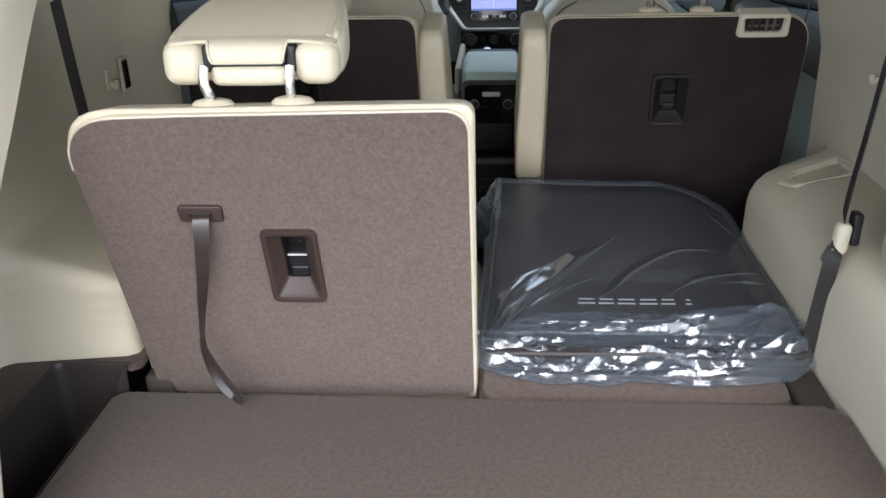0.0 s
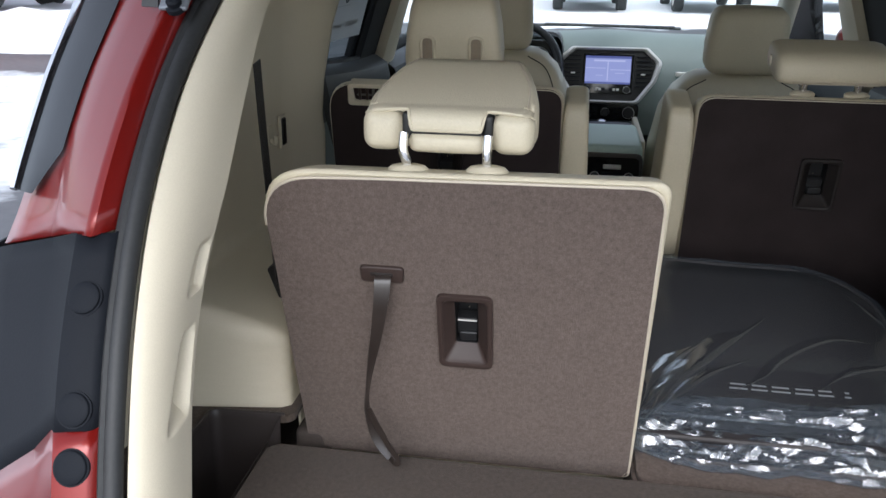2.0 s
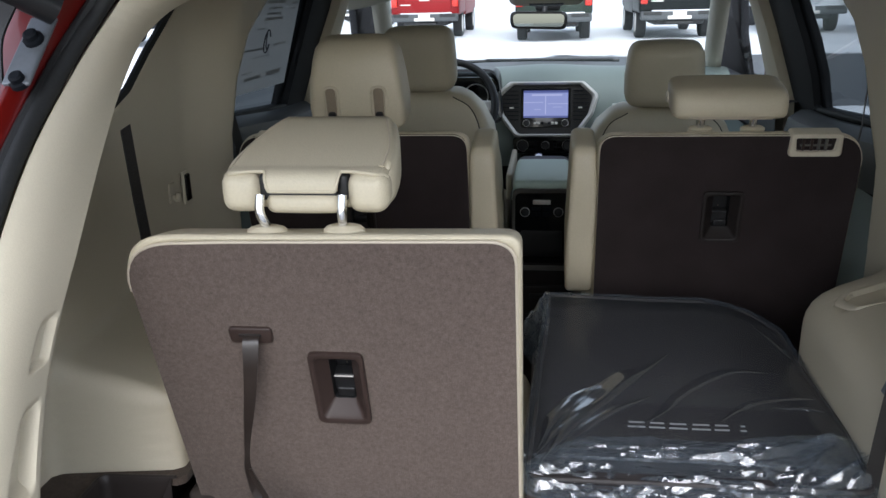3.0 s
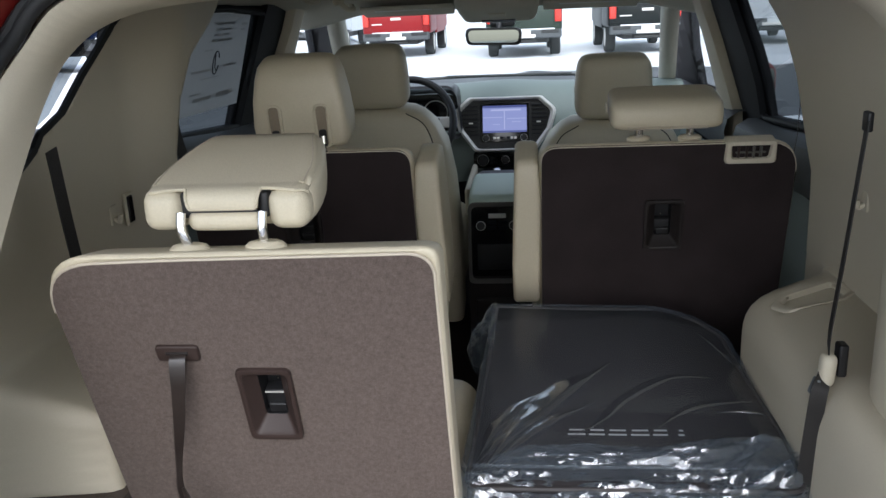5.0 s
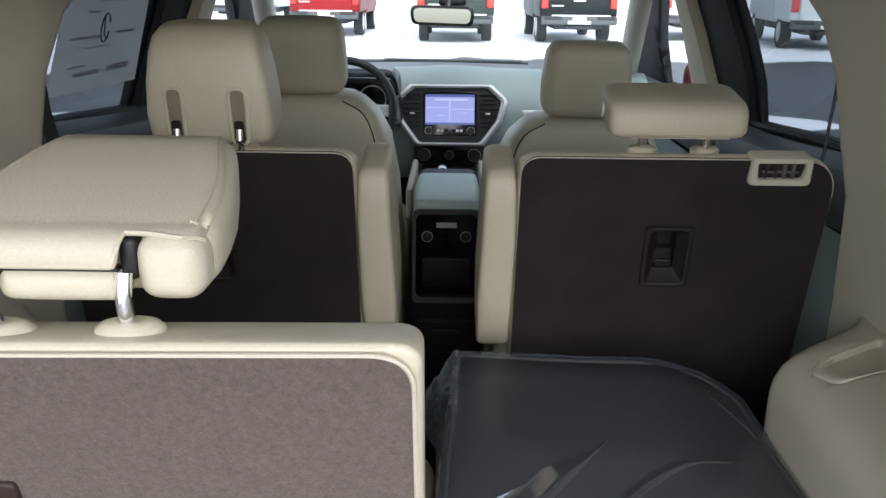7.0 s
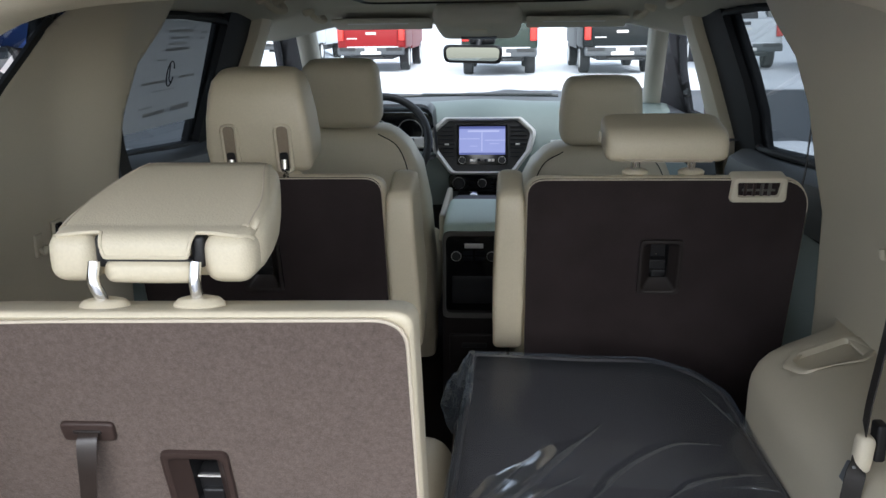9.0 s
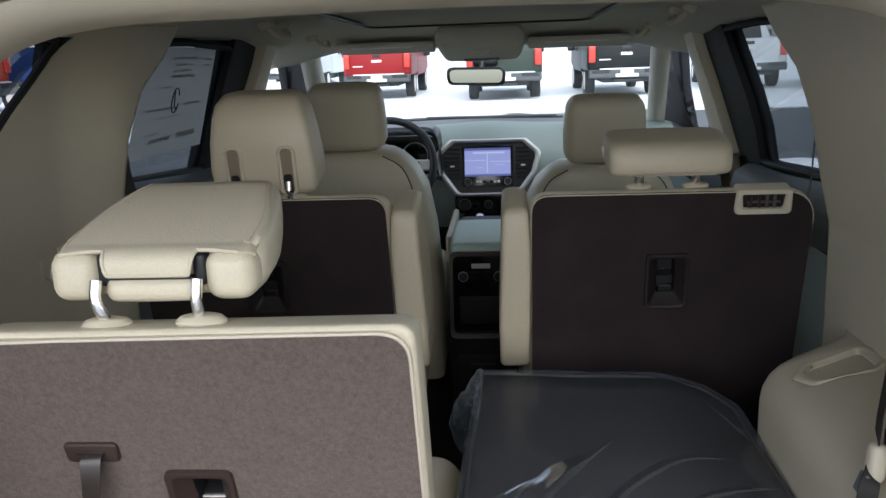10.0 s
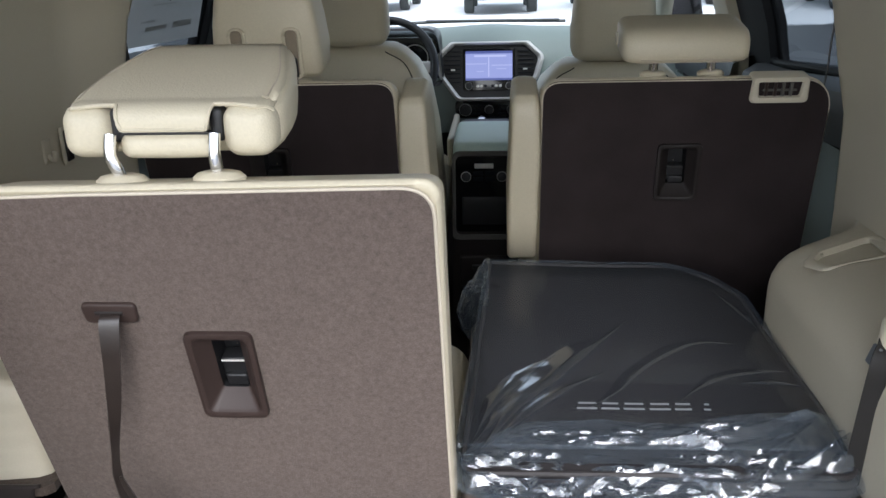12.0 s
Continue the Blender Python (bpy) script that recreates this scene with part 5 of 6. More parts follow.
for s_ in (-1, 1):
    part("screen_knob", lathe([(0, 0), (0.014, 0), (0.014, -0.010), (0.011, -0.013), (0, -0.013)], 20, "y"), BLACK, dash, "black knob with silver ring", tl_ @ Matrix.Translation((s_ * 0.082, -0.006, 1.003)))
    part("knob_ring", lathe([(0.0135, -0.0085), (0.0150, -0.0085), (0.0150, -0.0060), (0.0135, -0.0060)], 20, "y"), SILVER, dash, "", tl_ @ Matrix.Translation((s_ * 0.082, -0.006, 1.003)))
    vent = part("vent", slab(rounded([(s_ * 0.112, 1.00, 0.006), (s_ * 0.150, 1.02, 0.02), (s_ * 0.192, 1.09, 0.02), (s_ * 0.185, 1.125, 0.02), (s_ * 0.150, 1.155, 0.01), (s_ * 0.112, 1.155, 0.006)][:: s_], 3), -0.004, 0.01), BLACK, dash, "black slatted air vent", tl_)
    for j in range(8):
        zz = 1.018 + 0.0175 * j
        x1 = 0.150 + 0.034 * step(1.0, 1.08, zz) - 0.02 * step(1.10, 1.16, zz)
        part("vane", softbox(x1 - 0.116, 0.012, 0.004, 0.0015, (s_ * (0.116 + x1) / 2, -0.008, zz)), CLAD, vent)
    part("vent_tab", softbox(0.018, 0.01, 0.006, 0.002, (s_ * 0.146, -0.016, 1.068)), SILVER, vent)
for x in (-0.045, -0.03, -0.015, 0.015, 0.03, 0.045):
    part("key", softbox(0.011, 0.004, 0.010, 0.001, (x, -0.007, 1.003)), SILVER if abs(x) > 0.02 else CLAD, dash, "", tl_)
cp_ = part("climate_panel", slab(rounded([(-0.138, 0.872, 0.02), (0.138, 0.872, 0.02), (0.142, 0.944, 0.02), (-0.142, 0.944, 0.02)], 4), -0.034, 0.05, 0.006), GLOSS_BLACK, dash, "gloss black climate control panel")
for x, r in ((-0.098, 0.024), (0.0, 0.017), (0.098, 0.024)):
    part("knob", lathe([(0, 0), (r, 0), (r, -0.014), (r * 0.8, -0.018), (0, -0.018)], 24, "y"), BLACK, cp_, "black climate knob", Matrix.Translation((x, -0.034, 0.908)))
    part("knob_ring", lathe([(r * 0.98, -0.008), (r * 1.06, -0.008), (r * 1.06, -0.011), (r * 0.98, -0.011)], 24, "y"), SILVER, cp_, "", Matrix.Translation((x, -0.034, 0.908)))
for x in (-0.062, -0.042, 0.042, 0.062):
    for z in (0.892, 0.908, 0.924):
        part("key", softbox(0.014, 0.004, 0.008, 0.001, (x, -0.035, z)), CLAD, cp_)
part("stowage", softbox(0.22, 0.05, 0.10, 0.02, (0, 0.0, 0.815)), BLACK, dash)
part("inlay", softbox(0.34, 0.012, 0.020, 0.006, (0.45, -0.025, 1.075)), SILVER, dash, "pale inlay strip")
# instrument hood and wheel
ih = loft([[Vector((-0.37 + p[0], y, p[1] + dz)) for p in rounded([(-0.19, 1.02, 0.03), (0.19, 1.02, 0.03), (0.17, 1.235, 0.06), (-0.17, 1.235, 0.06)], 6)] for y, dz in ((-0.13, 0.0), (-0.12, 0.01), (0.12, 0.0))], None, True)
part("instrument_hood", ih, BLACK, dash, "black instrument hood")
part("instrument_face", slab(rounded([(-0.55, 1.03, 0.03), (-0.19, 1.03, 0.03), (-0.21, 1.20, 0.05), (-0.53, 1.20, 0.05)], 5), -0.02, 0.0), GLOSS_BLACK, dash)
for x in (-0.44, -0.30):
    part("dial", tube([(x + 0.052 * math.cos(a_ * 0.2244), -0.024, 1.12 + 0.052 * math.sin(a_ * 0.2244)) for a_ in range(28)], 0.002, 6, closed=True, up=(0, 1, 0)), SILVER, dash)
wheel = thing("steering_wheel", "black leather steering wheel with silver spokes", "steering wheel", pose(-0.385, 3.44, 1.115, -24, 0, 0))
part("rim", tube([(0.183 * math.cos(2 * math.pi * i / 48), 0, 0.183 * math.sin(2 * math.pi * i / 48)) for i in range(48)], 0.0155, 10, closed=True, up=(0, 1, 0)), BLACK, wheel)
part("hub", softbox(0.15, 0.05, 0.13, 0.03, (0, 0.02, -0.01)), BLACK, wheel)
for s_ in (-1, 1):
    part("spoke", softbox(0.11, 0.018, 0.045, 0.008, (s_ * 0.115, 0.01, 0.0)), SILVER, wheel, "silver wheel spoke")
    part("spoke_keys", softbox(0.045, 0.008, 0.03, 0.004, (s_ * 0.105, -0.001, 0.0)), BLACK, wheel)
part("lower_spoke", softbox(0.05, 0.018, 0.11, 0.008, (0, 0.01, -0.11)), SILVER, wheel)
part("column", tube([(0, 0.03, 0), (0, 0.30, 0.0)], 0.04, 12), BLACK, wheel)

# wipers on the glass foot
wp = thing("wiper", "black windscreen wiper arm resting at the glass foot", "wiper")
part("arm", tube(spline([(-0.55, 4.27, 1.215), (-0.1, 4.285, 1.222), (0.35, 4.28, 1.215)], 6), 0.008, 6), BLACK, wp)
part("blade", tube([(-0.30, 4.272, 1.226), (0.32, 4.272, 1.222)], 0.006, 6), RUBBER, wp)

# ---- overhead ----
mir = thing("rear_view_mirror", "black-framed rear-view mirror on the windscreen", "mirror", pose(-0.031, 3.46, 1.444, 0, 0, 0))
mo = rounded([(-0.108, -0.032, 0.024), (0.108, -0.040, 0.024), (0.114, 0.028, 0.024), (-0.114, 0.034, 0.024)], 6)
part("housing", slab(mo, 0.0, 0.035, 0.010), BLACK, mir)
part("glass", slab([(p[0] * 0.89, p[1] * 0.72) for p in mo], -0.002, 0.002), MIRROR, mir, "mirror glass", pose(0, -0.002, 0, -1.2, 0, 0.5))
part("stalk", tube([(0.02, 0.02, 0.02), (0.03, 0.06, 0.09)], 0.012, 10), BLACK, mir)
part("sensor_housing", softbox(0.10, 0.08, 0.05, 0.015, (0.035, 0.07, 0.055)), BLACK, mir)
oc = thing("overhead_console", "beige overhead console with dark switches", "overhead console", pose(0.0, 3.06, 1.560, -8, 0, 0))
part("body", softbox(0.27, 0.36, 0.07, 0.03, (0, 0, 0), puff=0.006), LINER, oc)
part("switch_bank", softbox(0.12, 0.05, 0.012, 0.004, (0.0, 0.09, -0.037)), BLACK, oc)
part("lens", softbox(0.06, 0.09, 0.01, 0.004, (0.0, -0.06, -0.037)), TRIM, oc)
for s_ in (-1, 1):
    sv = thing("sun_visor", "beige folded sun visor with a pale label", "sun visor", pose(s_ * 0.322, 3.13, 1.556, -9, 0, s_ * -2), "sun visors")
    part("board", softbox(0.33, 0.15, 0.016, 0.0075), LINER, sv)
    part("label", softbox(0.20, 0.016, 0.002, 0.0008, (-0.01, -0.060, -0.0088)), PAPER, sv, "pale printed label")
    for gx, gy, gz in ((0.520, 3.0, 1.585), (0.525, 2.5, 1.612)):
        gh = thing("grab_handle", "beige grab handle on the roof rail", "grab handle", pose(s_ * gx, gy, gz, 0, s_ * 25, 0), "grab handles")
        part("bar", tube(spline([(0, -0.075, 0.012), (-s_ * 0.008, -0.062, -0.018), (-s_ * 0.012, 0, -0.026), (-s_ * 0.008, 0.062, -0.018), (0, 0.075, 0.012)], 5), 0.009, 8), TRIM, gh)
        for y in (-0.078, 0.078):
            part("mount", softbox(0.034, 0.040, 0.026, 0.008, (0, y, 0.014)), TRIM, gh)


# ---- side trim details ----
def belt_run(pts, name, label, half=0.024, material=BELT, up=(0, 1, 0)):
    b_ = thing(name, label, "seat belt", group="seat belts")
    part("webbing", tube(spline(pts, 8), 0, flat=(half, 0.0008), up=up), material, b_)
    return b_


rb = belt_run([(0.523, 1.185, 1.405), (0.515, 1.198, 1.22), (0.511, 1.21, 1.112), (0.514, 1.22, 1.075)], "seat_belt", "dark brown third-row seat belt with beige tongue holder", 0.015, BELT, (1, -0.25, 0.0))
part("guide", softbox(0.008, 0.020, 0.026, 0.003), BLACK, rb, "black belt guide", pose(0.523, 1.185, 1.403))
part("tongue_holder", softbox(0.022, 0.026, 0.050, 0.010), TRIM, rb, "beige plastic tongue holder", pose(0.513, 1.215, 1.045, 0, 4, 0))
part("tongue", softbox(0.006, 0.018, 0.026, 0.0025), STEEL, rb, "bright belt tongue", pose(0.4955, 1.21, 1.021, 0, 18, 0))
part("clip", softbox(0.014, 0.022, 0.050, 0.004), BLACK, rb, "black retaining clip", pose(0.535, 1.226, 1.056, 0, 0, 0))
part("lower_webbing", tube(spline([(0.511, 1.214, 1.035), (0.499, 1.197, 1.018), (0.496, 1.203, 0.949), (0.494, 1.208, 0.887), (0.492, 1.213, 0.835)], 5), 0, flat=(0.0115, 0.0010), up=(0.2, 1, 0)), BELT, rb)
lb = belt_run([(-0.565, 1.165, 1.40), (-0.566, 1.175, 1.30), (-0.568, 1.19, 1.20), (-0.57, 1.21, 1.06)], "seat_belt", "dark brown third-row seat belt hanging by the side trim", 0.017, BELT, (1, 0.10, 0))
part("buckle", softbox(0.018, 0.03, 0.06, 0.006), BLACK, lb, "black belt buckle", pose(-0.588, 1.265, 1.035, 0, -20, 0))
for s_ in (-1, 1):
    xt, xb, zt, zb = (0.730, 0.732, 1.392, 1.297) if s_ < 0 else (0.683, 0.684, 1.385, 1.246)
    b2 = belt_run([(s_ * xt, 1.95, zt), (s_ * (xt + xb) / 2, 1.96, (zt + zb) / 2), (s_ * xb, 1.97, zb), (s_ * (xb - 0.019), 1.985, zb - 0.126), (s_ * (xb - 0.054), 2.0, zb - 0.296)], "seat_belt", "black second-row seat belt at the pillar", 0.016, BELT, (1, -0.3, 0))
    part("guide", softbox(0.012, 0.020, 0.034, 0.005), BLACK, b2, "black belt guide", pose(s_ * (xt + 0.004), 1.95, zt - 0.008))
    # coat hook and power switch
    xw = wall_x(1.575, 1.205, s_)
    hk = thing("trim_hook", "beige plastic hook on the side trim", "hook", pose(s_ * xw, 1.580 if s_ < 0 else 1.575, 1.205), "side trim hooks")
    part("plate", softbox(0.006, 0.026, 0.040, 0.003), TRIM, hk)
    part("hook", tube(spline([(-s_ * 0.002, 0, -0.008), (-s_ * 0.012, 0, -0.014), (-s_ * 0.015, 0, 0.000)], 4), 0.005, 8), TRIM, hk)
sw = thing("power_switch", "black rocker switch in the side trim", "switch", pose(-0.706, 1.634, 1.204))
part("bezel", softbox(0.006, 0.034, 0.066, 0.003), TRIM, sw)
part("rocker", softbox(0.009, 0.022, 0.055, 0.004, (0.002, 0, 0)), GLOSS_BLACK, sw)

# cup tray let into the wheel arch ledge
cup = thing("cup_tray", "beige moulded cup tray in the wheel arch ledge", "cup holder")
co = rounded([(x, y, 0.016) for x, y in TRAY], 6)
cx_, cy_ = 0.622, 1.590


def ledge_z(x, y):
    """Height of the wheel arch ledge under a place."""
    lo, hi = 0.93, 1.0248
    for _ in range(24):
        mid = (lo + hi) / 2
        lo, hi = (mid, hi) if wall_x(y, mid, 1) < x else (lo, mid)
    return lo


def tray_ring(k_, up, floor_):
    """Ring of the tray: follows the ledge by up, sinking to the flat floor as floor_ goes to 1."""
    out = []
    for p in co:
        x, y = cx_ + (p[0] - cx_) * k_, cy_ + (p[1] - cy_) * k_
        out.append(Vector((x, y, (ledge_z(x, y) + up) * (1 - floor_) + 0.966 * floor_)))
    return out


part("rim", loft([tray_ring(*v) for v in ((1.07, -0.006, 0), (1.06, 0.001, 0), (1.03, 0.0035, 0), (0.93, 0.0030, 0), (0.86, 0.0020, 0), (0.83, -0.002, 0), (0.80, 0.0, 0.3), (0.74, 0.0, 0.8), (0.69, 0.0, 0.97), (0.58, 0.0, 1.0))], None, True, True), TRIM, cup, sharp=50)

# ---- floor mats in a clear bag ----
def mat_top(x, y):
    z = 0.866 + 0.07 * (min(y, 1.40) - 1.36) + 0.19 * max(0.0, y - 1.40)
    return z - 0.035 * step(0.33, 0.50, x) * step(1.30, 1.65, y) + 0.003 * noise.noise((x * 7, y * 7, 3))


MATS = rounded([(-0.012, 1.19, 0.03), (0.495, 1.19, 0.03), (0.503, 1.36, 0.2), (0.497, 1.475, 0.2), (0.490, 1.60, 0.10), (0.480, 1.692, 0.05), (0.437, 1.737, 0.05), (0.325, 1.742, 0.2), (0.164, 1.748, 0.2), (0.022, 1.757, 0.008), (0.001, 1.42, 0.3)], 8)
mats = thing("floor_mats", "stack of black carpet floor mats lying on the folded seat", "floor mats")
for j in range(4):
    top = sheet([tuple(p) for p in MATS], [], 0.03, lambda x, y, j_=j: Vector((x + 0.004 * (j_ % 2), y - 0.003 * j_, mat_top(x, y) - 0.010 * j_)))
    ob = part("mat", top, MATCLOTH, mats, sharp=60)
    s_ = ob.modifiers.new("thickness", "SOLIDIFY")
    s_.thickness, s_.offset = 0.008, 0.0
part("binding", tube([Vector((p[0] + 0.004 * (0.25 - p[0]), p[1], mat_top(*p) + 0.0035)) for p in MATS], 0.0040, 6, closed=True), MAT_EDGE, mats, "stitched edge binding")
# embroidered wordmark as plain bars
for x0, w_ in ((0.152, 0.029), (0.187, 0.026), (0.219, 0.030), (0.256, 0.030), (0.292, 0.024), (0.333, 0.010)):
    for dy, hh, inset in ((0.0, 0.005, 0.0), (0.0135, 0.005, 0.003)):
        part("wordmark_bar", sheet([(x0 + inset, 1.334 + dy), (x0 + w_, 1.334 + dy), (x0 + w_, 1.334 + dy + hh), (x0 + inset, 1.334 + dy + hh)], [], 0.02, lambda x, y: Vector((x, y, mat_top(x, y) + 0.0058))), MARK, mats, "pale grey embroidered bar")


def zigzag(v):
    """Triangle wave between 0 and 1: flat faces meeting in sharp folds."""
    return 2 * abs(v - math.floor(v) - 0.5)


def along(path, x, y):
    """Signed distance from a path (positive on its left) and the share of its length passed."""
    best = (9.0, 0.0, 1.0)
    for i in range(len(path) - 1):
        ax, ay = path[i]
        dx, dy = path[i + 1][0] - ax, path[i + 1][1] - ay
        t_ = max(0.0, min(1.0, ((x - ax) * dx + (y - ay) * dy) / (dx * dx + dy * dy)))
        ex, ey = x - ax - dx * t_, y - ay - dy * t_
        d = math.hypot(ex, ey)
        if d < best[0]:
            best = (d, (i + t_) / (len(path) - 1), 1.0 if dx * ey - dy * ex > 0 else -1.0)
    return best[0] * best[2], best[1]


def film_top(x, y):
    """Film lying slack on the mats."""
    warp = noise.noise((x * 5, y * 5, 4))
    return mat_top(x, y) + 0.0085 + 0.0022 * noise.noise((x * 9 + 2 * warp, y * 6, 7.7))


bag = thing("plastic_bag", "clear crumpled polythene bag round the floor mats", "plastic bag")
BAG = rounded([(-0.020, 1.238, 0.02), (0.508, 1.238, 0.02), (0.514, 1.36, 0.2), (0.507, 1.475, 0.2), (0.500, 1.605, 0.06), (0.489, 1.700, 0.05), (0.441, 1.747, 0.05), (0.325, 1.751, 0.2), (0.164, 1.757, 0.2), (0.016, 1.765, 0.008), (-0.008, 1.42, 0.3)], 8)


part("film", sheet([tuple(p) for p in BAG], [], 0.0068, lambda x, y: Vector((x, y, film_top(x, y)))), FILM, bag, sharp=80)

# loose mouth of the bag folded back over the front of the mats
MOUTH_TOP = ((-0.024, 1.205), (0.030, 1.262), (0.085, 1.298), (0.190, 1.303), (0.294, 1.294), (0.372, 1.303), (0.440, 1.316), (0.489, 1.325), (0.530, 1.304), (0.574, 1.275))
MOUTH_FRONT = ((-0.024, 1.185), (0.018, 1.160), (0.060, 1.146), (0.098, 1.138), (0.140, 1.141), (0.179, 1.130), (0.218, 1.146), (0.260, 1.140), (0.310, 1.131), (0.380, 1.138), (0.453, 1.150), (0.513, 1.198), (0.574, 1.254))


def on_line(line, x):
    for a, b in zip(line, line[1:]):
        if x <= b[0]:
            break
    u = max(0.0, min(1.0, (x - a[0]) / (b[0] - a[0])))
    return a[1] + (b[1] - a[1]) * u


# long folds of the mouth: (path, half width, height)
MOUTH_FOLDS = (
    ([(-0.013, 1.200), (0.012, 1.199), (0.156, 1.238), (0.290, 1.258), (0.330, 1.256)], 0.026, 0.0055),
    ([(0.005, 1.190), (0.060, 1.180), (0.142, 1.166), (0.225, 1.200)], 0.022, 0.006),
    ([(0.222, 1.206), (0.269, 1.190), (0.325, 1.150)], 0.016, 0.006),
    ([(0.215, 1.222), (0.290, 1.212), (0.350, 1.180)], 0.014, 0.004),
    ([(0.270, 1.262), (0.343, 1.240), (0.358, 1.215), (0.356, 1.176)], 0.030, 0.010),
    ([(0.362, 1.172), (0.420, 1.232), (0.490, 1.308)], 0.026, 0.012),
    ([(0.358, 1.165), (0.435, 1.192), (0.530, 1.275)], 0.018, 0.009),
    ([(0.380, 1.285), (0.430, 1.295), (0.470, 1.290)], 0.014, 0.003),
    ([(0.250, 1.152), (0.360, 1.152), (0.450, 1.172)], 0.014, 0.005),
    ([(0.080, 1.272), (0.160, 1.278), (0.250, 1.276)], 0.016, 0.003),
    ([(0.030, 1.160), (0.110, 1.155), (0.190, 1.145)], 0.012, 0.005))
random.seed(44)
CREASES = []
for k_ in range(300):
    cx, cy = -0.03 + 0.60 * random.random(), 0.185 * random.random()
    big = random.random() ** 2.0
    left = (1 - step(0.03, 0.24, cx)) * (1 - step(0.03, 0.08, cy))
    lean = 0.25 * step(0.34, 0.45, cx)
    CREASES.append((cx, cy, random.gauss(lean, 0.22 + 0.8 * left), (0.020 + 0.085 * big) * (1 - 0.55 * left), 0.0045 + 0.012 * big, random.choice((-1, 1)) * (0.35 + 0.55 * random.random()) * (0.85 + 0.4 * left) * (1 - 0.3 * big)))


def crease_height(x, y):
    """Sum of short sharp folds, each a bent sheet that dies away from its middle."""
    h = 0.0
    for cx, cy, ang, rx, ry, bend in CREASES:
        dx, dy = x - cx, y - cy
        if abs(dx) > 0.22 or abs(dx) > 2 * (rx + ry):
            continue
        c, s_ = math.cos(ang), math.sin(ang)
        u, w = (c * dx + s_ * dy) / rx, (c * dy - s_ * dx) / ry
        e = u * u + w * w
        if e < 4.0:
            h += bend * abs(w) * ry * (1 - e / 4.0) ** 2
    return h


def mouth(x, v):
    """Crumpled film from its front edge (v = 0) to the free edge lying on the mats (v = 1)."""
    y0, y1 = on_line(MOUTH_FRONT, x), on_line(MOUTH_TOP, x)
    y = y0 + (y1 - y0) * v
    w2, w3 = (noise.noise((x * 6 + 3 * k_, y * 11, 1.7 * k_)) for k_ in (2, 3))
    h = crease_height(x, y - 1.135)
    for path, half, high in MOUTH_FOLDS:
        d, t_ = along(path, x, y + 0.004 * w3)
        near = high / 1.7
        if -near < d < half:
            h += high * (1 - d / half if d > 0 else 1 + d / near) * step(0.0, 0.18, t_) * (1 - step(0.85, 1.0, t_))
    z = 0.823 + 0.048 * step(-0.40, 0.75, v) + 0.004 * w2
    if x < 0.49:
        z = max(z, mat_top(x, y) + 0.0105 - 0.05 * step(1.215, 1.165, y))
    z += max(h, -0.006) * step(-0.12, 0.20, v) * (1 - 0.5 * step(0.85, 1.0, v))
    z -= 0.02 * step(0.49, 0.574, x)
    return Vector((x + 0.004 * w2, y + 0.006 * w3 * (1 - v), max(z, 0.829)))


xs_ = [-0.024 + 0.598 * i / 250 for i in range(251)]
part("film_mouth", loft([[mouth(x, i / 90) for i in range(91)] for x in xs_]), FILM_FOLDS, bag, "crumpled mouth of the bag", sharp=14)
front_ = []
for x in xs_:
    p = mouth(x, 0.0)
    front_.append([p, p + Vector((0, 0.006, -0.006)), p + Vector((0, 0.030, -0.009 + 0.002 * noise.noise((x * 30, 0, 1))))])
part("film_tuck", loft(front_), FILM_FOLDS, bag, "film tucked under the mats", sharp=30)

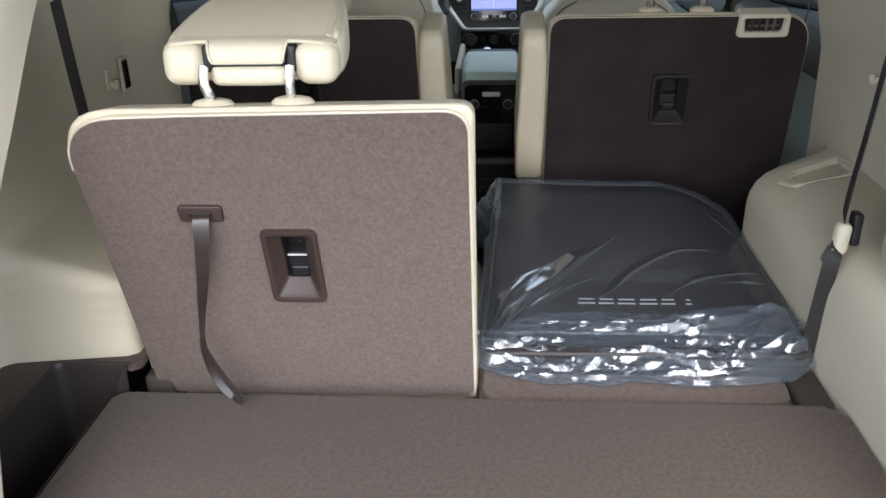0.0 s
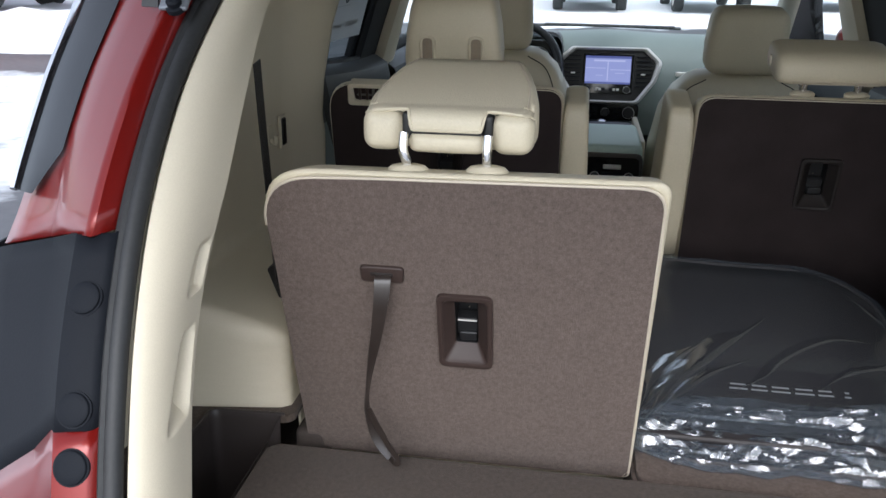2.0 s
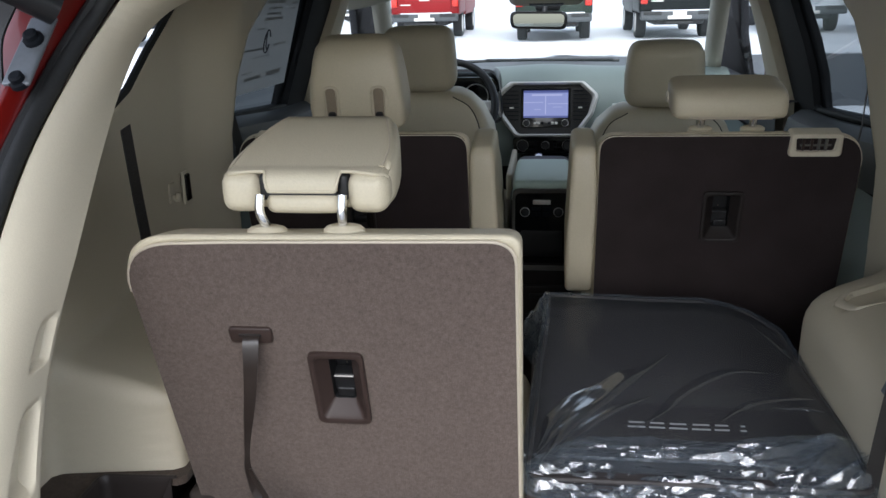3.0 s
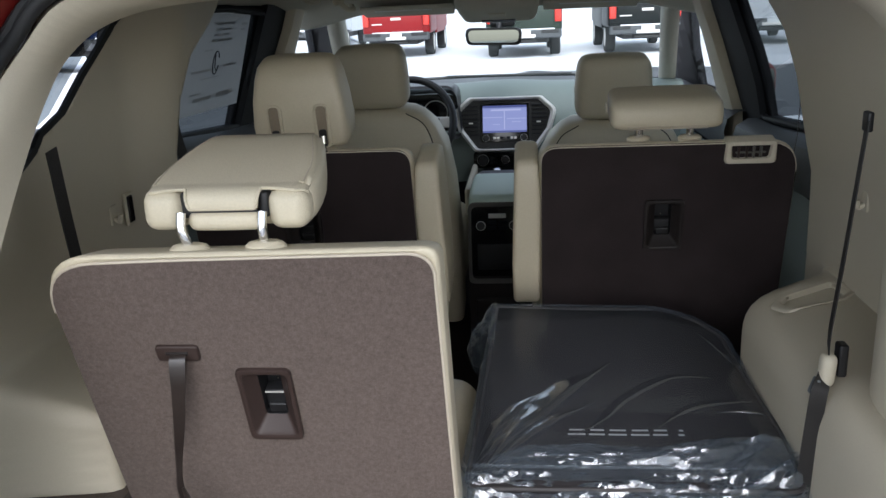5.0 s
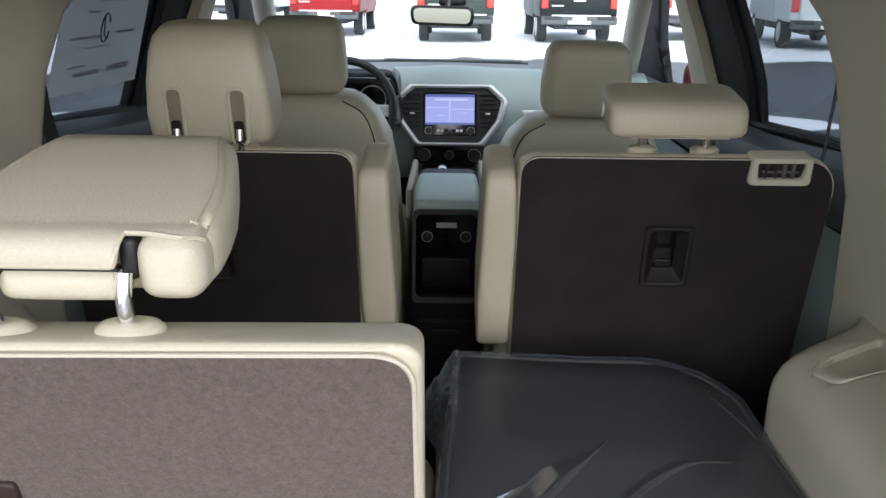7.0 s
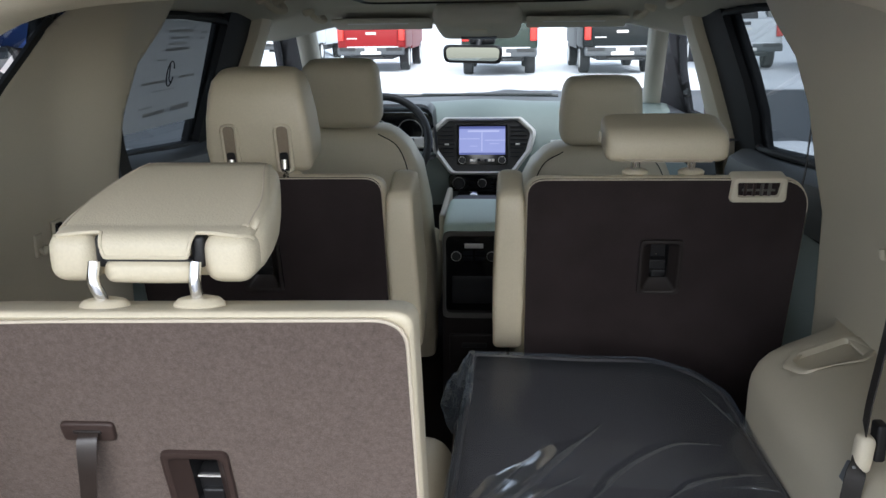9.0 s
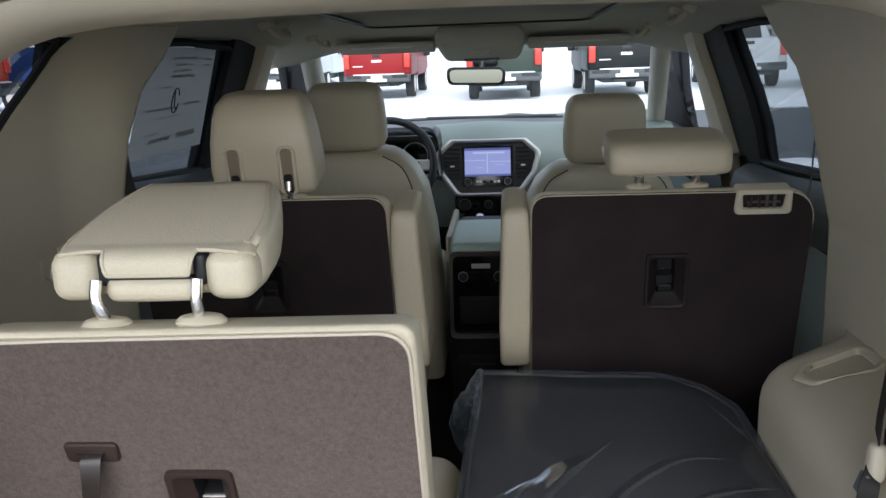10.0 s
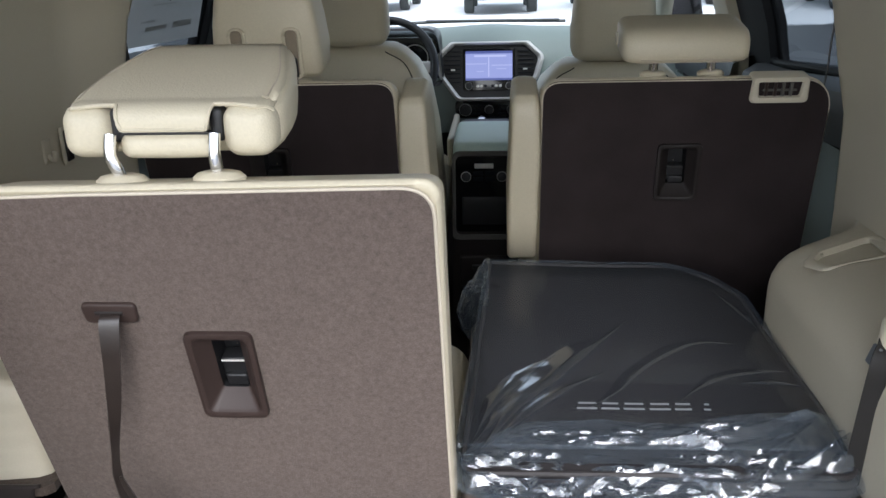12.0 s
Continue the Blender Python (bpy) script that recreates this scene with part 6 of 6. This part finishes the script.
# taut folds fanning out of the gathered corner: (path, height, slope of the face towards the boot)
for path, high, slope in (
        ([(0.010, 1.222), (0.060, 1.318), (0.120, 1.400), (0.185, 1.480), (0.240, 1.545)], 0.0125, 1.3),
        ([(0.004, 1.255), (0.034, 1.340), (0.080, 1.410), (0.130, 1.470)], 0.0078, 1.3),
        ([(0.020, 1.235), (0.080, 1.312), (0.135, 1.372), (0.200, 1.425)], 0.0070, 1.3),
        ([(0.004, 1.245), (0.035, 1.300), (0.075, 1.352), (0.110, 1.388)], 0.0052, 1.3),
        ([(0.165, 1.330), (0.205, 1.365), (0.262, 1.436), (0.350, 1.500), (0.435, 1.520)], 0.0017, 0.40),
        ([(0.300, 1.350), (0.350, 1.400), (0.420, 1.436), (0.480, 1.445)], 0.0015, 0.45),
        ([(0.405, 1.410), (0.445, 1.412), (0.490, 1.405)], 0.0017, 0.9),
        ([(0.425, 1.690), (0.455, 1.640), (0.480, 1.585)], 0.0060, 1.5)):
    pts = spline([(x, y, 0) for x, y in path], 9)
    n_ = len(pts)
    rows_ = []
    for i, p in enumerate(pts):
        d = (pts[min(i + 1, n_ - 1)] - pts[max(i - 1, 0)]).normalized()
        far = Vector((-d.y, d.x, 0))
        t_ = i / (n_ - 1)
        h_ = high * (0.10 + 0.90 * step(0.0, 0.45, t_) * (1 - step(0.60, 1.0, t_))) * (0.95 + 0.08 * noise.noise((p.x * 30, p.y * 30, high * 900)))
        near = h_ / (slope * (1 + 0.06 * noise.noise((p.x * 40, p.y * 40, 4.4))))
        row = [(-near, -0.002 - 0.1 * h_), (-0.92 * near, 0.36 * h_), (-0.74 * near, 0.66 * h_), (-0.42 * near, 0.90 * h_), (-0.1 * near, 0.99 * h_), (0.2 * near, h_), (1.2 * near, 0.82 * h_), (3.0 * near, 0.36 * h_), (5.0 * near, -0.003)]
        rows_.append([Vector((p.x + far.x * u, p.y + far.y * u, film_top(p.x + far.x * u, p.y + far.y * u) + 0.0012 + h)) for u, h in row])
    part("taut_fold", loft(rows_), TAUT_FILM, bag, sharp=50)

# film hanging round the sides and back of the mats
ring_ = []
for i, p in enumerate(BAG):
    q_ = BAG[(i + 1) % len(BAG)]
    n_ = max(1, int((Vector(q_) - Vector(p)).length / 0.011))
    ring_ += [Vector(p).lerp(Vector(q_), j / n_) for j in range(n_)]
skirt = [[] for i in range(6)]
random.seed(12)
ring_ = [p for p in ring_ if p[1] > 1.245]
for p in ring_:
    z = film_top(*p)
    d = (Vector((p[0] - 0.25, p[1] - 1.45))).normalized()
    base = min(0.828 + 0.08 * (p[1] - 1.13), z - 0.004)
    for j in range(6):
        v = j / 5
        fold = zigzag(p[0] * 19 + p[1] * 23 + 1.2 * v) - 0.5
        out_ = 0.006 * math.sin(math.pi * min(1.0, v * 1.2)) - 0.014 * v**2 + 0.014 * v * (1 - 0.4 * v) * fold + 0.008 * v * noise.noise((p[0] * 40, p[1] * 40, 5 + v * 1.5))
        skirt[j].append(Vector((p[0] + d.x * out_, p[1] + d.y * out_, z + (base - z) * v)))
part("film_side", loft(skirt), FILM_FOLDS, bag, sharp=14)

# gathered closed end of the bag, standing off the back corner
tuft = []
for v in [i / 22 for i in range(23)]:
    row = []
    for u in [i / 16 for i in range(17)]:
        wave = zigzag(2.3 * u + 1.7 * v + 0.5 * noise.noise((u * 3, v * 3, 1.1))) + 0.6 * zigzag(3.9 * v - 2.2 * u + 0.7 * noise.noise((u * 4, v * 4, 6.1)))
        reach = 0.058 * math.sin(math.pi * (0.12 + 0.80 * v)) + 0.004
        row.append(Vector((0.022 - reach * u - 0.010 * v * 0, 1.595 + 0.165 * v + 0.012 * u * math.sin(5 * v), mat_top(0.02, 1.595 + 0.165 * v) + 0.009 + 0.016 * math.sin(math.pi * u) - 0.060 * u**1.6 * (1.1 - 0.4 * v) + 0.017 * u**0.6 * (wave - 0.8))))
    tuft.append(row)
part("film_end", loft(tuft), FILM_FOLDS, bag, "gathered end of the bag", sharp=12)

# ---- window sticker sheet ----
ws_ = thing("window_sticker_sheet", "white printed paper sheet on the rear door window", "paper sheet")


def on_glass(y, z, off=0.0):
    return Vector((-(glass_x(z) + 0.004 - off), y, z))


STICK = [(2.07, 1.323), (2.545, 1.312), (2.535, 1.571), (2.09, 1.577)]
part("paper", sheet(STICK, [], 0.1, lambda y, z: on_glass(y, z)), THIN_PAPER, ws_)
for y0, y1, z0, hh in ((2.24, 2.40, 1.545, 0.006), (2.26, 2.38, 1.530, 0.005), (2.25, 2.37, 1.516, 0.005), (2.24, 2.40, 1.502, 0.007), (2.46, 2.51, 1.540, 0.006), (2.46, 2.50, 1.526, 0.005), (2.20, 2.26, 1.480, 0.004), (2.13, 2.29, 1.428, 0.006), (2.36, 2.47, 1.432, 0.006),
                       (2.20, 2.34, 1.408, 0.003), (2.17, 2.30, 1.352, 0.010), (2.34, 2.47, 1.350, 0.014), (2.14, 2.22, 1.372, 0.004)):
    part("print_bar", sheet([(y0, z0), (y1, z0), (y1, z0 + hh), (y0, z0 + hh)], [], 0.2, lambda y, z: on_glass(y, z, 0.003)), INK, ws_)
part("pen_mark", tube([on_glass(2.295 + 0.022 * math.cos(a_ / 18 * 5.6 + 0.4), 1.447 + 0.030 * math.sin(a_ / 18 * 5.6 + 0.4), 0.004) for a_ in range(19)], 0.0016, 5), INK_DARK, ws_, "black pen ring")
part("pen_stroke", tube([on_glass(2.285, 1.470, 0.004), on_glass(2.292, 1.435, 0.004), on_glass(2.305, 1.425, 0.004)], 0.0016, 5), INK_DARK, ws_)


# ---- parked pickup trucks ----
BUMPER = mat("dark_bumper_plastic", (0.06, 0.065, 0.07), 0.6, var=0.2, grain=20)
def pickup(name_label, paint, m):
    """Full-size pickup seen from its tail, which faces -y at y = 0."""
    tr = thing("pickup_truck", name_label, "pickup truck", m, "parked pickup trucks")
    part("bed", softbox(2.00, 2.0, 0.72, 0.10, (0, 1.02, 1.03)), paint, tr)
    cab = [[Vector((p[0], y, p[1])) for p in rounded([(-hw, 0.62, 0.08), (hw, 0.62, 0.08), (hw, 1.30, 0.05), (tw, zt, 0.12), (-tw, zt, 0.12), (-hw, 1.30, 0.05)], 4)] for y, hw, tw, zt in ((2.05, 0.99, 0.70, 1.80), (2.15, 1.0, 0.72, 1.88), (3.4, 1.0, 0.72, 1.90), (4.1, 1.0, 0.62, 1.60), (4.6, 1.0, 0.6, 1.36))]
    part("cab", loft(cab, None, True, True), paint, tr, sharp=50)
    part("rear_window", slab(rounded([(-0.68, 1.38, 0.05), (0.68, 1.38, 0.05), (0.60, 1.78, 0.06), (-0.60, 1.78, 0.06)], 4), 2.03, 2.06), GLOSS_BLACK, tr, "dark rear window")
    part("bonnet", softbox(1.96, 1.5, 0.60, 0.12, (0, 5.1, 1.0)), paint, tr)
    gate = part("tailgate", slab(rounded([(-0.76, 0.70, 0.03), (0.76, 0.70, 0.03), (0.76, 1.36, 0.04), (-0.76, 1.36, 0.04)], 4), -0.03, 0.06, 0.015), paint, tr)
    part("gate_handle", softbox(0.22, 0.02, 0.09, 0.015, (0, -0.032, 1.27)), BLACK, gate)
    part("emblem", softbox(0.30, 0.016, 0.07, 0.02, (0, -0.034, 1.12)), SILVER, gate, "plain silver emblem bar")
    part("script", softbox(0.30, 0.010, 0.03, 0.004, (-0.56, -0.034, 0.98)), SILVER, gate)
    for s_ in (-1, 1):
        part("tail_lamp", softbox(0.18, 0.08, 0.46, 0.03, (s_ * 0.89, 0.0, 1.14)), LAMP_RED, tr, "red tail lamp")
    bp = part("bumper", softbox(1.96, 0.18, 0.22, 0.05, (0, -0.06, 0.62)), BUMPER, tr, "dark rear step bumper")
    part("bumper_bar", softbox(0.60, 0.05, 0.09, 0.03, (0, -0.145, 0.57)), SILVER, bp, "bright bumper centre")
    part("bumper_snow", softbox(1.5, 0.10, 0.035, 0.015, (0.05, -0.08, 0.738)), SNOW, bp, "snow lying on the bumper")
    part("plate", softbox(0.34, 0.02, 0.16, 0.01, (0, -0.155, 0.64)), PAPER, bp, "plain white plate")
    for s_ in (-1, 1):
        part("bumper_pad", softbox(0.46, 0.05, 0.10, 0.02, (s_ * 0.68, -0.135, 0.68)), BLACK, bp)
    part("underbody", softbox(1.3, 5.0, 0.28, 0.08, (0, 2.6, 0.52)), BLACK, tr)
    part("hitch", softbox(0.7, 0.12, 0.10, 0.03, (0, 0.0, 0.44)), BLACK, tr)
    for s_ in (-1, 1):
        for y in (1.25, 4.9):
            wh = part("wheel", lathe([(0.0, -0.10), (0.24, -0.10), (0.26, -0.125), (0.36, -0.135), (0.395, -0.10), (0.40, 0.0), (0.395, 0.10), (0.36, 0.135), (0.26, 0.125), (0.24, 0.10), (0.0, 0.10)], 26, "x"), TYRE, tr, "black tyre", Matrix.Translation((s_ * 0.85, y, 0.40)))
            part("rim", lathe([(0.0, s_ * 0.125), (0.10, s_ * 0.13), (0.22, s_ * 0.115), (0.245, s_ * 0.128), (0.245, s_ * 0.10), (0.0, s_ * 0.09)], 20, "x"), SILVER, wh, "silver alloy rim")
    for s_ in (-1, 1):
        part("door_mirror", softbox(0.22, 0.10, 0.24, 0.05, (s_ * 1.12, 4.0, 1.32)), BLACK, tr)
        part("side_window", softbox(0.02, 1.9, 0.34, 0.008, (s_ * 0.955, 3.1, 1.48)), GLOSS_BLACK, tr, "dark side glass", pose(0, 0, 0))
        part("snow_cap", softbox(0.10, 1.9, 0.04, 0.018, (s_ * 0.93, 1.0, 1.40)), SNOW, tr, "strip of snow on the bed rail")
    return tr


def paint(name, color):
    return mat(name, color, 0.5, 0.0, var=0.08, grain=40, big=1, coat=0.12, spec=0.15)


P_RED = paint("bright_red_truck_paint", (0.23, 0.012, 0.014))
P_GREEN = paint("grey_green_truck_paint", (0.028, 0.040, 0.032))
P_BLACK = paint("black_truck_paint", (0.006, 0.008, 0.009))
P_WHITE = paint("white_truck_paint", (0.62, 0.64, 0.66))
P_BLUE = paint("dark_blue_truck_paint", (0.012, 0.03, 0.10))
P_ORANGE = paint("orange_red_truck_paint", (0.50, 0.06, 0.03))
for lab, pm, x, y, rz in (("parked red pickup truck seen from its tail", P_RED, -3.62, 24.8, 0), ("parked grey-green pickup truck seen from its tail", P_GREEN, 0.09, 22.6, 0),
                          ("parked black pickup truck seen from its tail", P_BLACK, 3.28, 22.7, 0), ("parked white pickup truck seen from its tail", P_WHITE, 6.9, 24.4, -6),
                          ("parked dark blue pickup truck seen from its tail", P_BLUE, -8.65, 17.73, 75), ("parked orange-red pickup truck seen from its tail", P_ORANGE, -9.4, 14.8, 85),
                          ("parked white pickup truck further along the row", P_WHITE, 9.17, 21.2, -9.5), ("parked white pickup truck beyond the snow bank", P_WHITE, 12.4, 21.0, -9.5),
                          ("parked white pickup truck at the far end of the row", P_WHITE, -7.6, 31.0, 0)):
    pickup(lab, pm, pose(x, y, 0.48 if x < -6 and y < 25 else 0.13, 0, 0, rz))
